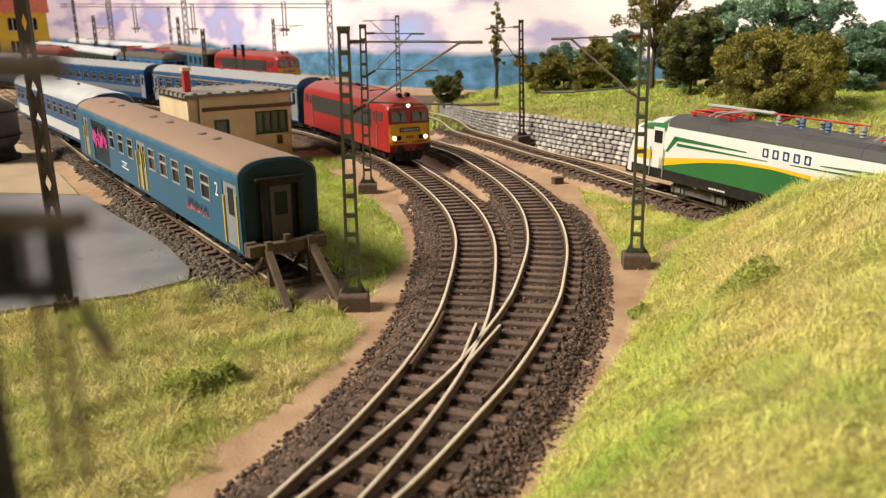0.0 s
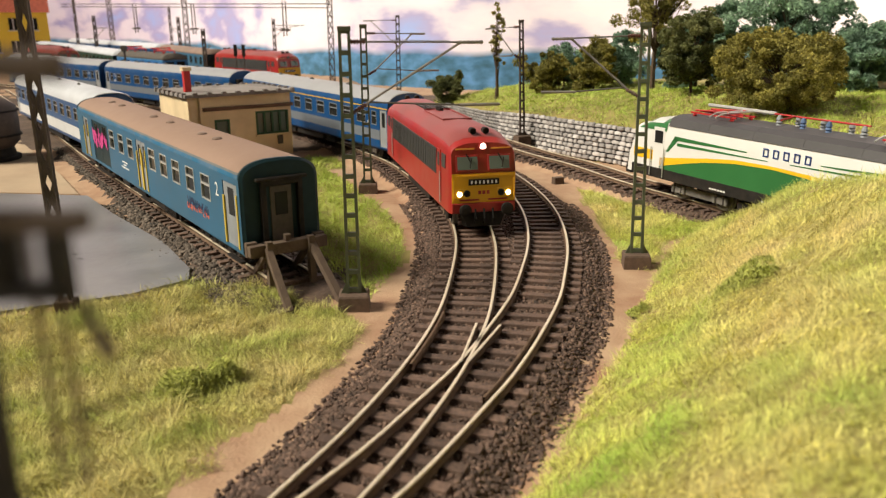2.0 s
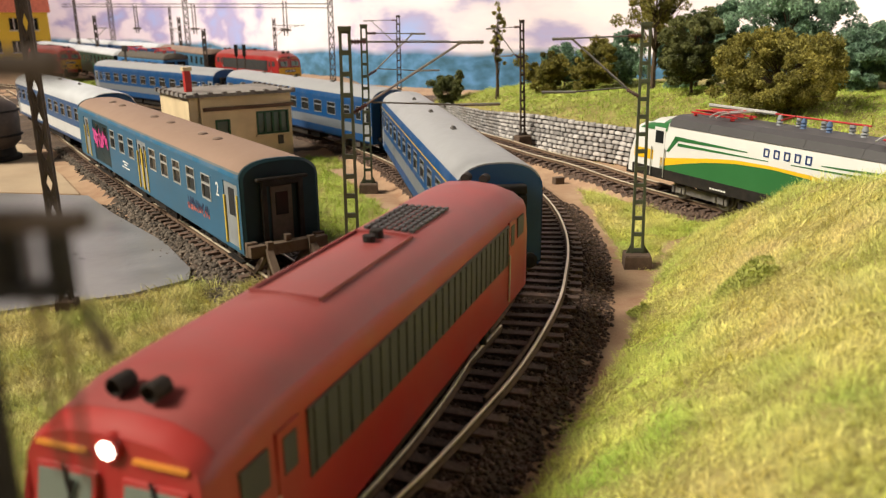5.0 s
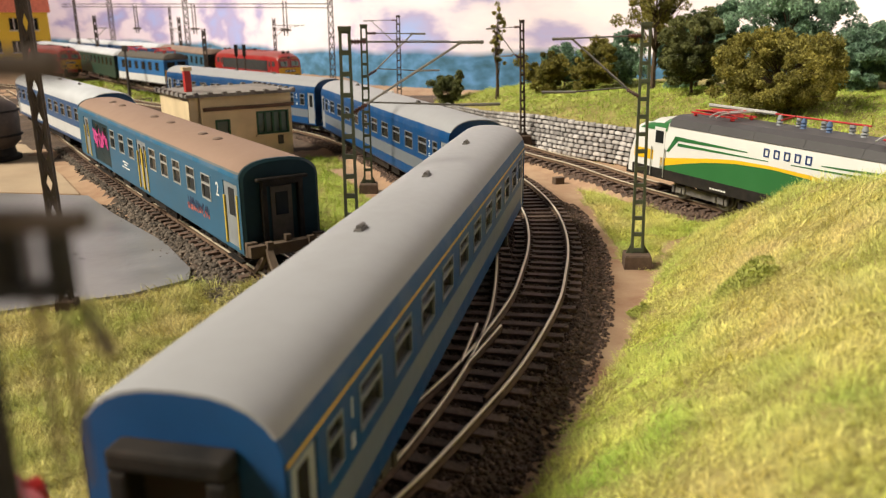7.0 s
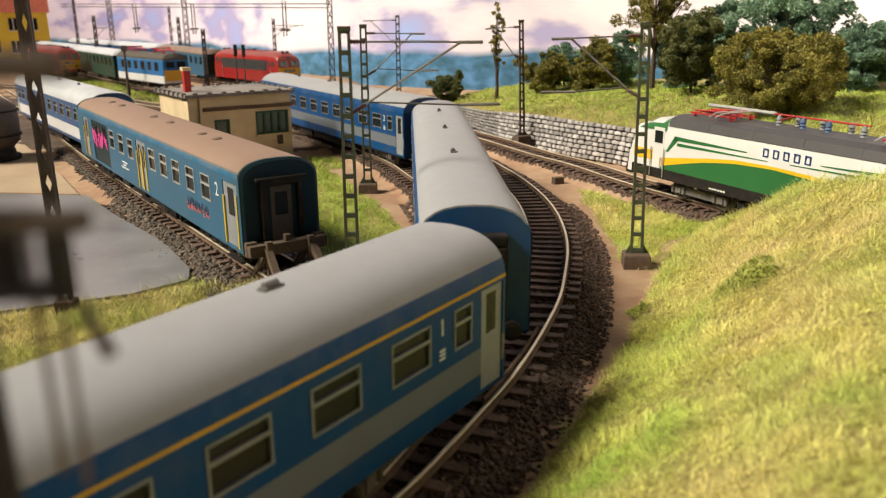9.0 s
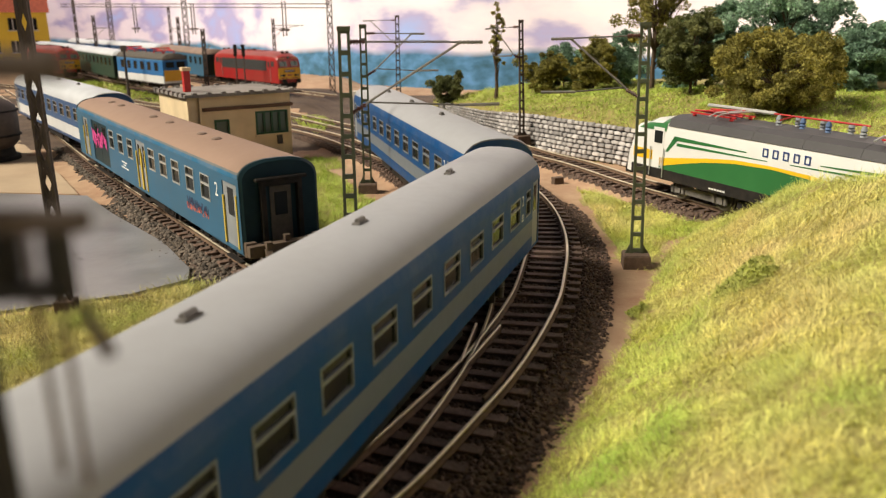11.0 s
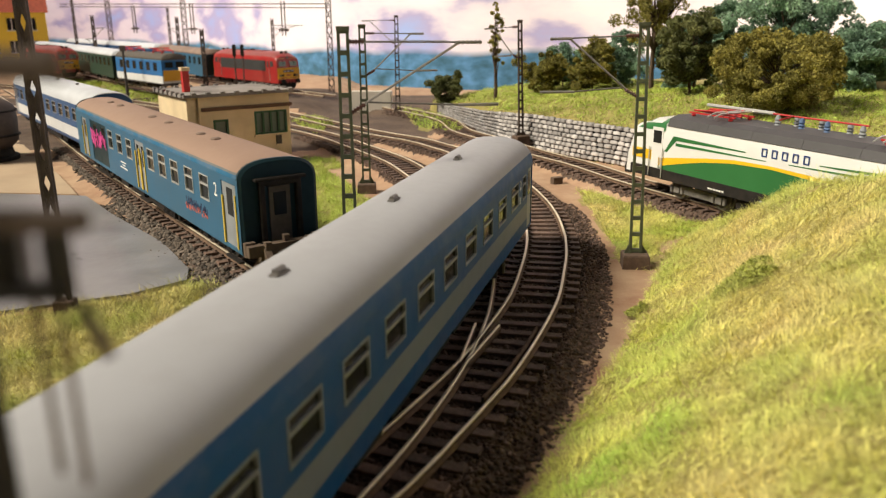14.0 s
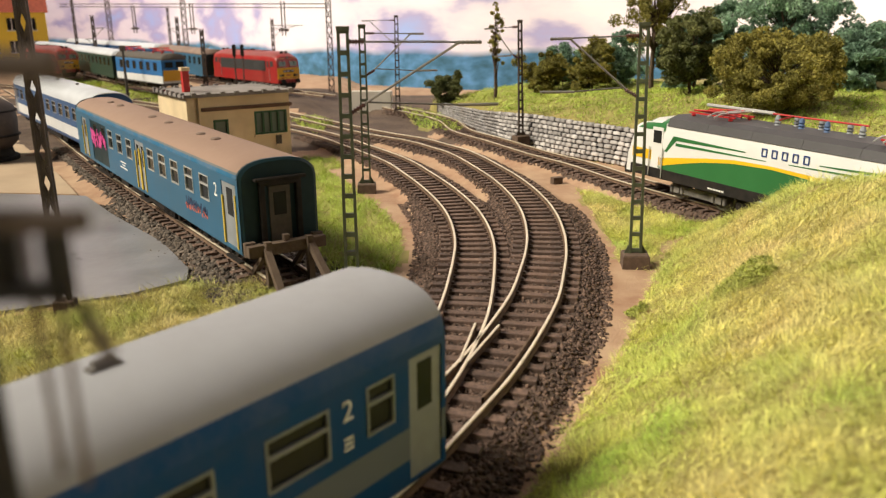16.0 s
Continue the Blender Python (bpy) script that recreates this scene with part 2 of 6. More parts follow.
def height(x, y):
    """Height of the ground in mm; 0 is the top of the rails."""
    z = -7.0 + 0.35 * rough_noise(x, y, 0.09, 3)
    dc, sc = dist_to(x, y, LINE_C)
    dh, sh = dist_to(x, y, HILL_EDGE)
    # the bank between the running line and the electric engine's track
    inner = np.where(sh < 0, dh, 0)
    left_of_c = np.where(sc < 0, dc - 21, 0)
    rise = np.minimum(inner * 0.68, np.clip(left_of_c, 0, None) * 1.6)
    rise = rise / (1 + (rise / 62) ** 4) ** 0.25
    z = z + rise * (1 + 0.06 * rough_noise(x, y, 0.05, 8)) + np.clip(rise / 6, 0, 1) * 1.0 * rough_noise(x, y, 0.16, 5)
    # the high ground behind the stone wall
    dw, sw = dist_to(x, y, WALL_LINE)
    up = smoothstep(5, 9, np.where(sw > 0, dw, 0))
    wt = WALL_TOP(y)
    behind = np.where(sw > 0, dw, 0)
    z = z + up * (wt + 6.0 + 27 * (1 - np.exp(-behind / 75)) + 1.5 * rough_noise(x, y, 0.03, 12)) * smoothstep(930, 865, y)
    # the yard tracks lie on a low plateau beyond the running line
    da, sa = dist_to(x, y, LINE_A)
    z = z + 10.0 * smoothstep(32, 62, np.where(sa > 0, da, 0)) * smoothstep(860, 920, y) * smoothstep(-125, -165, x)
    for ln in (LINE_A, LINE_B, LINE_C, LINE_D):
        d = dc if ln is LINE_C else (da if ln is LINE_A else dist_to(x, y, ln)[0])
        z = np.where(d < 29, np.maximum(np.minimum(z, -4.0), -4.0 - 5.0 * smoothstep(16, 29, d)), z)
    return z


def WALL_TOP(y):
    return np.interp(y, [550, 640, 720, 815, 900], [18.5, 18.5, 12.5, 9.0, 6.0])


TURF = [
    [(-330, 60), (-330, 238), (-161, 266), (-121, 284), (-105, 303), (-79, 293), (-60, 281), (-39, 273), (-27, 249), (-33, 226), (-43, 203), (-52, 181), (-61, 163), (-72, 140), (-100, 95), (-130, 60)],
    [(-96, 560), (-84, 551), (-60, 500), (-49, 467), (-32, 423), (-23, 392), (-18, 345), (-22, 309), (-28, 285), (-42, 302), (-62, 355), (-81, 430), (-105, 500)],
    [(-118, 600), (-78, 590), (-70, 556), (-90, 540)],
    [(-149, 790), (-139, 860), (-102, 776), (-113, 705)],
    [(84, 478), (106, 441), (130, 398), (139, 385), (106, 358), (85, 315), (79, 330), (82, 400)],
    [(-54, 921), (-8, 885), (3, 800), (22, 732), (9, 702), (-24, 773)],
    [(-640, 1330), (-374, 1069), (-332, 960), (-500, 1140)],
]


def turf_mask(x, y):
    jx = x + 4 * rough_noise(x, y, 0.12, 21)
    jy = y + 4 * rough_noise(x, y, 0.12, 22)
    m = np.zeros(x.shape, bool)
    for p in TURF:
        m |= inside(jx, jy, p)
    dh, sh = dist_to(jx, jy, HILL_EDGE)
    dc, sc = dist_to(x, y, LINE_C)
    m |= (sh < -1) & (dh > 1) & (sc < 0) & (dc > 22) & (y < 420)
    dw, sw = dist_to(x, y, WALL_LINE)
    m |= (sw > 0) & (dw > 4) & (y < 905)
    return m


def build_ground():
    xs = np.concatenate([np.arange(-1900, -260, 40), np.arange(-260, -160, 6), np.arange(-160, 240, 2.5), np.arange(240, 420, 8), np.arange(420, 1600, 40)])
    ys = np.concatenate([np.arange(-500, 0, 50), np.arange(0, 70, 10), np.arange(70, 480, 2.5), np.arange(480, 760, 5), np.arange(760, 1100, 12), np.arange(1100, 2450, 50)])
    X, Y = np.meshgrid(xs, ys)
    Z = height(X, Y)
    nx, ny = len(xs), len(ys)
    v = np.stack([X, Y, Z], -1).reshape(-1, 3)
    i = np.arange(nx * ny).reshape(ny, nx)
    f = np.stack([i[:-1, :-1], i[:-1, 1:], i[1:, 1:], i[1:, :-1]], -1).reshape(-1, 4)
    g = raw_mesh("ground", v, f, 4, M_SOIL, label="brown earth and turf base of the layout", kind="structure", category="ground")
    g.data.materials.append(M_TURF)
    g.data.materials.append(M_BED)
    c = v[f].mean(1)
    idx = turf_mask(c[:, 0], c[:, 1]).astype(np.int32)
    for ln in (LINE_A, LINE_B, LINE_C, LINE_D):
        d = dist_to(c[:, 0], c[:, 1], ln)[0]
        idx[d < np.where(c[:, 1] > 440, 19, 24) + 2.5 * rough_noise(c[:, 0], c[:, 1], 0.2, 31)] = 2
    wide = (c[:, 1] > 655 + 20 * rough_noise(c[:, 0], c[:, 1], 0.02, 33)) & (c[:, 0] > -480) & (c[:, 0] < 60) & (c[:, 1] < 1120) & (rough_noise(c[:, 0], c[:, 1], 0.035, 34) > -0.75) & (idx == 0)
    idx[wide] = 2
    g.data.polygons.foreach_set("material_index", idx)
    g.data.shade_smooth()
    return g


# ---- tracks ----
def sweep(line, profile):
    """Sweep a profile (across, height) along a line."""
    n = sideways(line)
    rings = []
    for a, z in profile:
        rings.append(np.column_stack([line + n * a, np.full(len(line), z)]))
    v = np.stack(rings, 1)
    k = len(profile)
    i = np.arange(len(line) * k).reshape(-1, k)
    j = np.roll(i, -1, 1)
    f = np.stack([i[:-1], j[:-1], j[1:], i[1:]], -1).reshape(-1, 4)
    return v.reshape(-1, 3), f


def rail_pair(track, line, sides=(-1, 1)):
    for s in sides:
        rl = line + sideways(line) * (RAIL * s)
        v, f = sweep(rl, [(-1.0, -2.4), (1.0, -2.4), (0.9, -2.0), (0.32, -1.8), (0.32, -0.75), (0.5, -0.55), (-0.5, -0.55), (-0.32, -0.75), (-0.32, -1.8), (-0.9, -2.0)])
        rail = raw_mesh("rail", v, f, 4, M_RAIL_SIDE, track)
        v, f = sweep(rl, [(-0.5, -0.547), (0.5, -0.547), (0.5, -0.12), (0.38, 0.0), (-0.38, 0.0), (-0.5, -0.12)])
        raw_mesh("rail_head", v, f, 4, M_RAIL_TOP, rail, "bright worn rail head")


def cut(line, box_):
    x0, x1, y0, y1 = box_
    k = (line[:, 0] > x0) & (line[:, 0] < x1) & (line[:, 1] > y0) & (line[:, 1] < y1)
    return line[k]


def sleeper_mesh(half):
    bm = bmesh.new()
    box(bm, -1.75, 1.75, -half, half, -4.6, -2.4, 0.25)
    for s in (-1, 1):
        for e in (-1, 1):
            box(bm, -0.9, 0.9, s * RAIL + e * 1.5 - 0.55, s * RAIL + e * 1.5 + 0.55, -2.4, -1.75)
    return mesh_from("sleeper", bm)


def sleepers(track, line, mesh, pitch, skip=None):
    n = sideways(line)
    step = np.linalg.norm(np.diff(line[:2], axis=0))
    for k in range(0, len(line), max(1, int(round(pitch / step)))):
        x, y = line[k]
        if skip and skip(x, y):
            continue
        a = math.degrees(math.atan2(-n[k, 0], n[k, 1])) + random.uniform(-1.2, 1.2)
        part("sleeper", mesh, M_SLEEPER, track, at=at_mm(x, y, random.uniform(-0.1, 0.05), a))


def stones(name, label, samples, size, mat, parent=None):
    """Loose stones: jittered eight-faced lumps at the sample points (x, y, z)."""
    n = len(samples)
    rg = np.random.RandomState(len(name) + n)
    o = np.array([(1, 0, 0), (-1, 0, 0), (0, 1, 0), (0, -1, 0), (0, 0, 1), (0, 0, -1)], float)
    d = o[None] * rg.uniform(0.55, 1.25, (n, 6, 1)) + rg.uniform(-0.3, 0.3, (n, 6, 3))
    d *= (size * rg.uniform(0.6, 1.35, n))[:, None, None]
    a = rg.uniform(0, math.tau, n)
    b = rg.uniform(-0.9, 0.9, n)
    ca, sa, cb, sb = np.cos(a), np.sin(a), np.cos(b), np.sin(b)
    x = d[..., 0] * ca[:, None] - d[..., 1] * sa[:, None]
    y = d[..., 0] * sa[:, None] + d[..., 1] * ca[:, None]
    z = d[..., 2] * 0.8
    y, z = y * cb[:, None] - z * sb[:, None], y * sb[:, None] + z * cb[:, None]
    v = np.stack([x, y, z], -1) + samples[:, None]
    f = np.array([(0, 2, 4), (2, 1, 4), (1, 3, 4), (3, 0, 4), (2, 0, 5), (1, 2, 5), (3, 1, 5), (0, 3, 5)])
    faces = (np.arange(n)[:, None, None] * 6 + f[None]).reshape(-1, 3)
    return raw_mesh(name, v.reshape(-1, 3), faces, 3, mat, parent, label, "stuff", "ballast")


def ballast_points(line, count, wide, seed, keep=None):
    rg = np.random.RandomState(seed)
    k = rg.randint(0, len(line), count)
    n = sideways(line)
    u = rg.uniform(-1, 1, count)
    u = np.sign(u) * np.abs(u) ** 0.85
    p = line[k] + n[k] * (u * wide)[:, None] + rg.uniform(-1, 1, (count, 2))
    if keep is not None:
        p = p[keep(p)]
    off = np.abs(u * wide)[:len(p)] if keep is None else np.zeros(len(p))
    p = p[(p[:, 1] < 440) | (off < 19)]
    z = height(p[:, 0], p[:, 1])
    return np.column_stack([p, z + rg.uniform(-0.35, 0.35, len(p))])


NEAR_BOX = (-190, 200, 66, 640)


def build_tracks():
    ta = empty("track", at_mm(0, 0, 0), "curved railway track with bright rails and brown sleepers in dark ballast", "railway track", "", "structure")
    la, lb = cut(LINE_A, (-1600, 500, -300, 2000)), LINE_B
    rail_pair(ta, la)
    tb = empty("track", at_mm(0, 0, 0), "outer curved railway track with bright rails joining the turnout", "railway track", "", "structure")
    rail_pair(tb, lb)
    tc = empty("track", at_mm(0, 0, 0), "rusty brown track beside the stone wall under the electric engine", "railway track", "", "structure")
    rail_pair(tc, cut(LINE_C, (-200, 400, 0, 900)))
    td = empty("track", at_mm(0, 0, 0), "siding track ending at a wooden buffer stop", "railway track", "", "structure")
    rail_pair(td, LINE_D)
    sm = sleeper_mesh(15)
    near = lambda ln: cut(ln, (-260, 260, 66, 700))
    # plain track
    sleepers(ta, near(la), sm, 7, lambda x, y: y < 268 or y > 690)
    sleepers(tb, near(lb), sm, 7, lambda x, y: y < 268)
    sleepers(tc, cut(LINE_C, (-60, 260, 220, 880)), sm, 7)
    sleepers(td, cut(LINE_D, (-300, 0, 280, 640)), sm, 7)
    # long turnout timbers carrying both tracks
    turn = empty("turnout", at_mm(0, 0, 0), "turnout with long timbers, crossing nose and check rails", "turnout", "", "structure")
    ra = la[(la[:, 1] < 268) & (la[:, 1] > 70)]
    for k in range(0, len(ra), 4):
        p = ra[k]
        q = lb[((lb - p) ** 2).sum(1).argmin()]
        na = sideways(la)[((la - p) ** 2).sum(1).argmin()]
        c = (p + q) / 2
        half = 15 + np.linalg.norm(q - p) / 2
        bm = bmesh.new()
        box(bm, -1.75, 1.75, -half, half, -4.6, -2.4, 0.25)
        part("timber", bm, M_SLEEPER, turn, at=at_mm(c[0], c[1], random.uniform(-0.1, 0.05), math.degrees(math.atan2(-na[0], na[1])) + random.uniform(-1, 1)))
    # check rails and crossing nose
    for ln, side, y0, y1 in ((la, 1, 205, 250), (lb, -1, 190, 240)):
        seg = ln[(ln[:, 1] > y0) & (ln[:, 1] < y1)]
        outer = seg - sideways(seg) * ((RAIL - 2.0) * side)
        v, f = sweep(outer, [(-0.4, -2.4), (0.4, -2.4), (0.4, 0.25), (-0.4, 0.25)])
        raw_mesh("check_rail", v, f, 4, M_RAIL_SIDE, turn, "dark check rail")
    for p, q in (((10.8, 240), (4.9, 210.1)), ((18.5, 238.4), (7.1, 210.1))):
        p, q = np.array(p), np.array(q)
        seg = np.linspace(p, q, 12)
        v, f = sweep(seg, [(-0.55, -2.4), (0.55, -2.4), (0.45, -0.1), (-0.45, -0.1)])
        wing = raw_mesh("wing_rail", v, f, 4, M_RAIL_SIDE, turn, "rusty wing rail of the crossing")
        v, f = sweep(seg, [(-0.45, -0.096), (0.45, -0.096), (0.4, 0.12), (-0.4, 0.12)])
        raw_mesh("rail_head", v, f, 4, M_RAIL_TOP, wing, "bright worn rail head")
    stone_a = ballast_points(near(la), 46000, 27, 1)
    stone_b = ballast_points(near(lb), 38000, 27, 2)
    stones("ballast", "dark brown loose track ballast stones", np.vstack([stone_a, stone_b]), 0.85, M_BALLAST)
    stones("ballast", "brown ballast along the far track by the wall", ballast_points(cut(LINE_C, (-60, 260, 220, 880)), 9000, 24, 3), 1.2, M_BALLAST)
    stones("ballast", "grey brown coarse ballast beside the siding", ballast_points(cut(LINE_D, (-300, 0, 270, 700)), 16000, 30, 4), 1.35, M_BALLAST_GREY)


# ---- rail vehicles: length along x, front at +x, 0 at the middle; rails at height 0 ----
def side_wall(bm, y, x0, x1, z0, z1, holes, thick=0.8):
    """A flat side at y with real openings (xa, xb, za, zb)."""
    s = 1 if y > 0 else -1
    xs = sorted({x0, x1, *[h[0] for h in holes], *[h[1] for h in holes]})
    zs = sorted({z0, z1, *[h[2] for h in holes], *[h[3] for h in holes]})
    vs = {}
    vert = lambda x, z: vs.setdefault((x, z), bm.verts.new((x, y, z)) if (x, z) not in vs else vs[(x, z)])
    for xa, xb in zip(xs, xs[1:]):
        for za, zb in zip(zs, zs[1:]):
            if any(h[0] <= xa and xb <= h[1] and h[2] <= za and zb <= h[3] for h in holes):
                continue
            q = [vert(xa, za), vert(xb, za), vert(xb, zb), vert(xa, zb)]
            bm.faces.new(q if s < 0 else q[::-1])
    for xa, xb, za, zb in holes:
        o = [(xa, za), (xb, za), (xb, zb), (xa, zb)]
        ou = [bm.verts.new((x, y, z)) for x, z in o]
        inn = [bm.verts.new((x, y - s * thick, z)) for x, z in o]
        for k in range(4):
            q = (ou[k], ou[(k + 1) % 4], inn[(k + 1) % 4], inn[k])
            bm.faces.new(q if s > 0 else q[::-1])


def roof_profile(w, z_eave, z_top, n=14):
    pts = []
    for k in range(n + 1):
        a = math.pi * k / n
        c, s = math.cos(a), math.sin(a)
        pts.append((w * math.copysign(abs(c) ** 0.78, c), z_eave + (z_top - z_eave) * abs(s) ** 0.95))
    return pts


def window(parent, y, xa, xb, za, zb, bar_at=0.66, frame_mat=None):
    s = 1 if y > 0 else -1
    w = part("window", box(bmesh.new(), xa - 0.1, xb + 0.1, min(y - s * 0.5, y - s * 0.8), max(y - s * 0.5, y - s * 0.8), za - 0.1, zb + 0.1), M_GLASS, parent)
    bm = bmesh.new()
    e, d = 0.32, 0.18
    ya, yb = sorted((y - s * 0.45, y + s * d))
    box(bm, xa - 0.2, xb + 0.2, ya, yb, za - 0.2, za + e)
    box(bm, xa - 0.2, xb + 0.2, ya, yb, zb - e, zb + 0.2)
    box(bm, xa - 0.2, xa + e, ya, yb, za + e, zb - e)
    box(bm, xb - e, xb + 0.2, ya, yb, za + e, zb - e)
    if bar_at:
        zm = za + (zb - za) * bar_at
        box(bm, xa + e, xb - e, ya, yb, zm - 0.4, zm + 0.4)
    part("window_frame", bm, frame_mat or M_WINFRAME, w)
    return w


def bogie(parent, x, wheel_r=5.3, base=14.5, frame_mat=None, centred=True):
    bg = part("bogie", box(box(box(bmesh.new(), -base - 3, base + 3, 9.3, 11.2, 3.2, 7.5, 0.5), -base - 3, base + 3, -11.2, -9.3, 3.2, 7.5, 0.5), -4, 4, -9.5, 9.5, 3.5, 8.0), frame_mat or M_BLACK, parent, at=at_mm(x, 0, 0))
    for sx in (-1, 1):
        bm = bmesh.new()
        for sy in (-1, 1):
            lathe(bm, [(0.5, sy * 6.6), (wheel_r + 0.6, sy * 7.0), (wheel_r + 0.6, sy * 7.6), (wheel_r, sy * 7.8), (wheel_r, sy * 9.6), (wheel_r - 1.2, sy * 9.7), (wheel_r - 1.4, sy * 9.1), (1.6, sy * 9.0), (1.5, sy * 9.6), (0.2, sy * 9.6)], (0, 0, 0), 18, "y")
        rod(bm, (0, -7, 0), (0, 7, 0), 1.0)
        part("wheelset", fixed(bm), M_WHEEL, bg, at=at_mm(sx * base, 0, wheel_r))
        for sy in (-1, 1):
            bm = bmesh.new()
            box(bm, sx * base - 2.2, sx * base + 2.2, min(sy * 11.0, sy * 12.3), max(sy * 11.0, sy * 12.3), 3.4, 7.2, 0.4)
            for e in (-4, 4):
                lathe(bm, [(1.1, 3.5), (1.1, 7.4)], (sx * base + e, sy * 11.6, 0), 8)
            part("axle_box", bm, frame_mat or M_BLACK, bg)
    return bg


def buffers(parent, x, z=11.5, y=10, mat=None):
    s = 1 if x > 0 else -1
    for sy in (-1, 1):
        bm = bmesh.new()
        lathe(bm, [(1.5, x - s * 1.5), (1.5, x + s * 3.2), (0.9, x + s * 3.2), (0.9, x + s * 6.0), (2.9, x + s * 6.0), (2.9, x + s * 6.8), (1.6, x + s * 7.1)], (0, sy * y, z), 14, "x")
        part("buffer", fixed(bm), mat or M_BLACK, parent)


def text_mesh(name, body, size, mat, parent, m, extrude=0.05, label=""):
    cu = bpy.data.curves.new(name, "FONT")
    cu.body = body
    cu.size = size * MM
    cu.extrude = extrude * MM
    cu.align_x, cu.align_y = "CENTER", "CENTER"
    ob = new("lettering", cu)
    dg = bpy.context.evaluated_depsgraph_get()
    me = bpy.data.meshes.new_from_object(ob.evaluated_get(dg))
    bpy.data.objects.remove(ob)
    me.materials.clear()
    t = part(name, me, mat, parent, label)
    t.matrix_basis = m
    return t


def upright(x, y, z, facing):
    """Pose for lettering on a wall; facing in degrees: 0 faces -y, 90 faces +x, 180 faces +y."""
    return at_mm(x, y, z, facing, 90)


COACH_L = 284.0
W2 = 16.2


def coach(name, label, body_mat, roof_mat, end_mat, door_mat, first, z_eave=36.9, z_top=47.0, group="coaches of the passing train", m=None):
    c = empty(name, m or at_mm(0, 0, 0), label, "railway coach", group)
    h = COACH_L / 2
    holes, doors = [], []
    n, pitch, ww = 10, 23.0, 13.2
    for k in range(n):
        x = (k - (n - 1) / 2) * pitch
        holes.append((x - ww / 2, x + ww / 2, 24.4, 33.6))
    for s in (-1, 1):
        x = s * (h - 19)
        holes.append((x - 3.5, x + 3.5, 24.4, 33.8))
        doors.append((s * (h - 6.2) - 4.9, s * (h - 6.2) + 4.9, 9.6, 35.2))
    bm = bmesh.new()
    for y in (-W2, W2):
        side_wall(bm, y, -h, h, 9.0, z_eave, holes + doors)
        lo = [bm.verts.new(p) for p in ((-h, y, 9.0), (h, y, 9.0), (h, y * 0.93, 7.6), (-h, y * 0.93, 7.6))]
        bm.faces.new(lo if y > 0 else lo[::-1])
    box(bm, -h + 1, h - 1, -W2 * 0.93, W2 * 0.93, 7.6, 9.4)
    body = part("body", bm, body_mat, c)
    part("interior", box(bmesh.new(), -h + 2, h - 2, -W2 + 2.6, W2 - 2.6, 10, 36), M_INSIDE, body)
    # roof
    bm = bmesh.new()
    prof = roof_profile(W2 + 0.05, z_eave, z_top)
    rings = []
    for x, k, dz in ((-h, 0.99, -0.35), (-h + 1.5, 1, 0), (h - 1.5, 1, 0), (h, 0.99, -0.35)):
        rings.append([(x, y * k, z if z == z_eave else z + dz) for y, z in prof])
    loft(bm, rings, closed=True)
    roof = part("roof", fixed(bm), roof_mat, c, smooth=True)
    roof.data.set_sharp_from_angle(angle=radians(40))
    for x, y in ((-h + 16, -11), (-h + 16, 11), (h - 16, -11), (h - 16, 11)):
        bm = bmesh.new()
        box(bm, -3.0, 3.0, -1.0, 1.0, 0, 1.3, 0.6)
        part("roof_vent", bm, M_VENT, roof, at=at_mm(x, y, z_top - 3.7, 0, -30 if y > 0 else 30))
    for x in (-82, -13.5, 55):
        bm = bmesh.new()
        box(bm, -2.6, 2.6, -1.1, 1.1, 0, 0.8, 0.3)
        rod(bm, (-1.7, 0, 1), (1.7, 0, 1), 0.8)
        part("roof_vent", bm, M_DARKTUBE, roof, "dark roof ventilator", at=at_mm(x, -1, z_top - 0.3))
    # ends with rubber gangway
    for s in (-1, 1):
        bm = bmesh.new()
        e = [(s * (h + 0.05), y * 0.975, z - 0.9) for y, z in prof] + [(s * (h + 0.05), -W2 * 0.99, 9.0), (s * (h + 0.05), W2 * 0.99, 9.0)]
        e2 = [(s * (h - 1.2), y, z) for _, y, z in e]
        loft(bm, [e2, e])
        end = part("end_wall", fixed(bm), end_mat, c)
        for y0, y1, z0, z1 in ((-9.2, -6.0, 10.5, 35.4), (6.0, 9.2, 10.5, 35.4), (-9.2, 9.2, 35.5, 38.8)):
            part("gangway_bellows", box(bmesh.new(), min(s * h, s * (h + 4.6)), max(s * h, s * (h + 4.6)), y0, y1, z0, z1, 0.8), M_BLACK, end, "black rubber gangway bellows")
        part("gangway_door", box(bmesh.new(), min(s * h, s * (h + 0.6)), max(s * h, s * (h + 0.6)), -6, 6, 11, 35.4), M_GRILLE, end)
        buffers(c, s * h)
    for xa, xb, za, zb in holes:
        for y in (-W2, W2):
            window(body, y, xa, xb, za, zb, 0.64)
    for xa, xb, za, zb in doors:
        for y in (-W2, W2):
            s = 1 if y > 0 else -1
            y0, y1 = sorted((y - s * 0.35, y - s * 0.9))
            d = part("door", box(bmesh.new(), xa, xb, y0, y1, za, zb), door_mat, body)
            y0, y1 = sorted((y - s * 0.3, y - s * 0.5))
            part("window", box(bmesh.new(), (xa + xb) / 2 - 2.2, (xa + xb) / 2 + 2.2, y0, y1, 23.5, 33.5, 0.05), M_GLASS, d)
    # underframe boxes
    for x, w in ((-40, 14), (-12, 10), (14, 16), (44, 8)):
        for sy in (-1, 1):
            part("equipment_box", box(bmesh.new(), x - w, x + w, min(sy * 5, sy * 13), max(sy * 5, sy * 13), 2.5, 7.7, 0.5), M_BLACK, c)
    return c, body


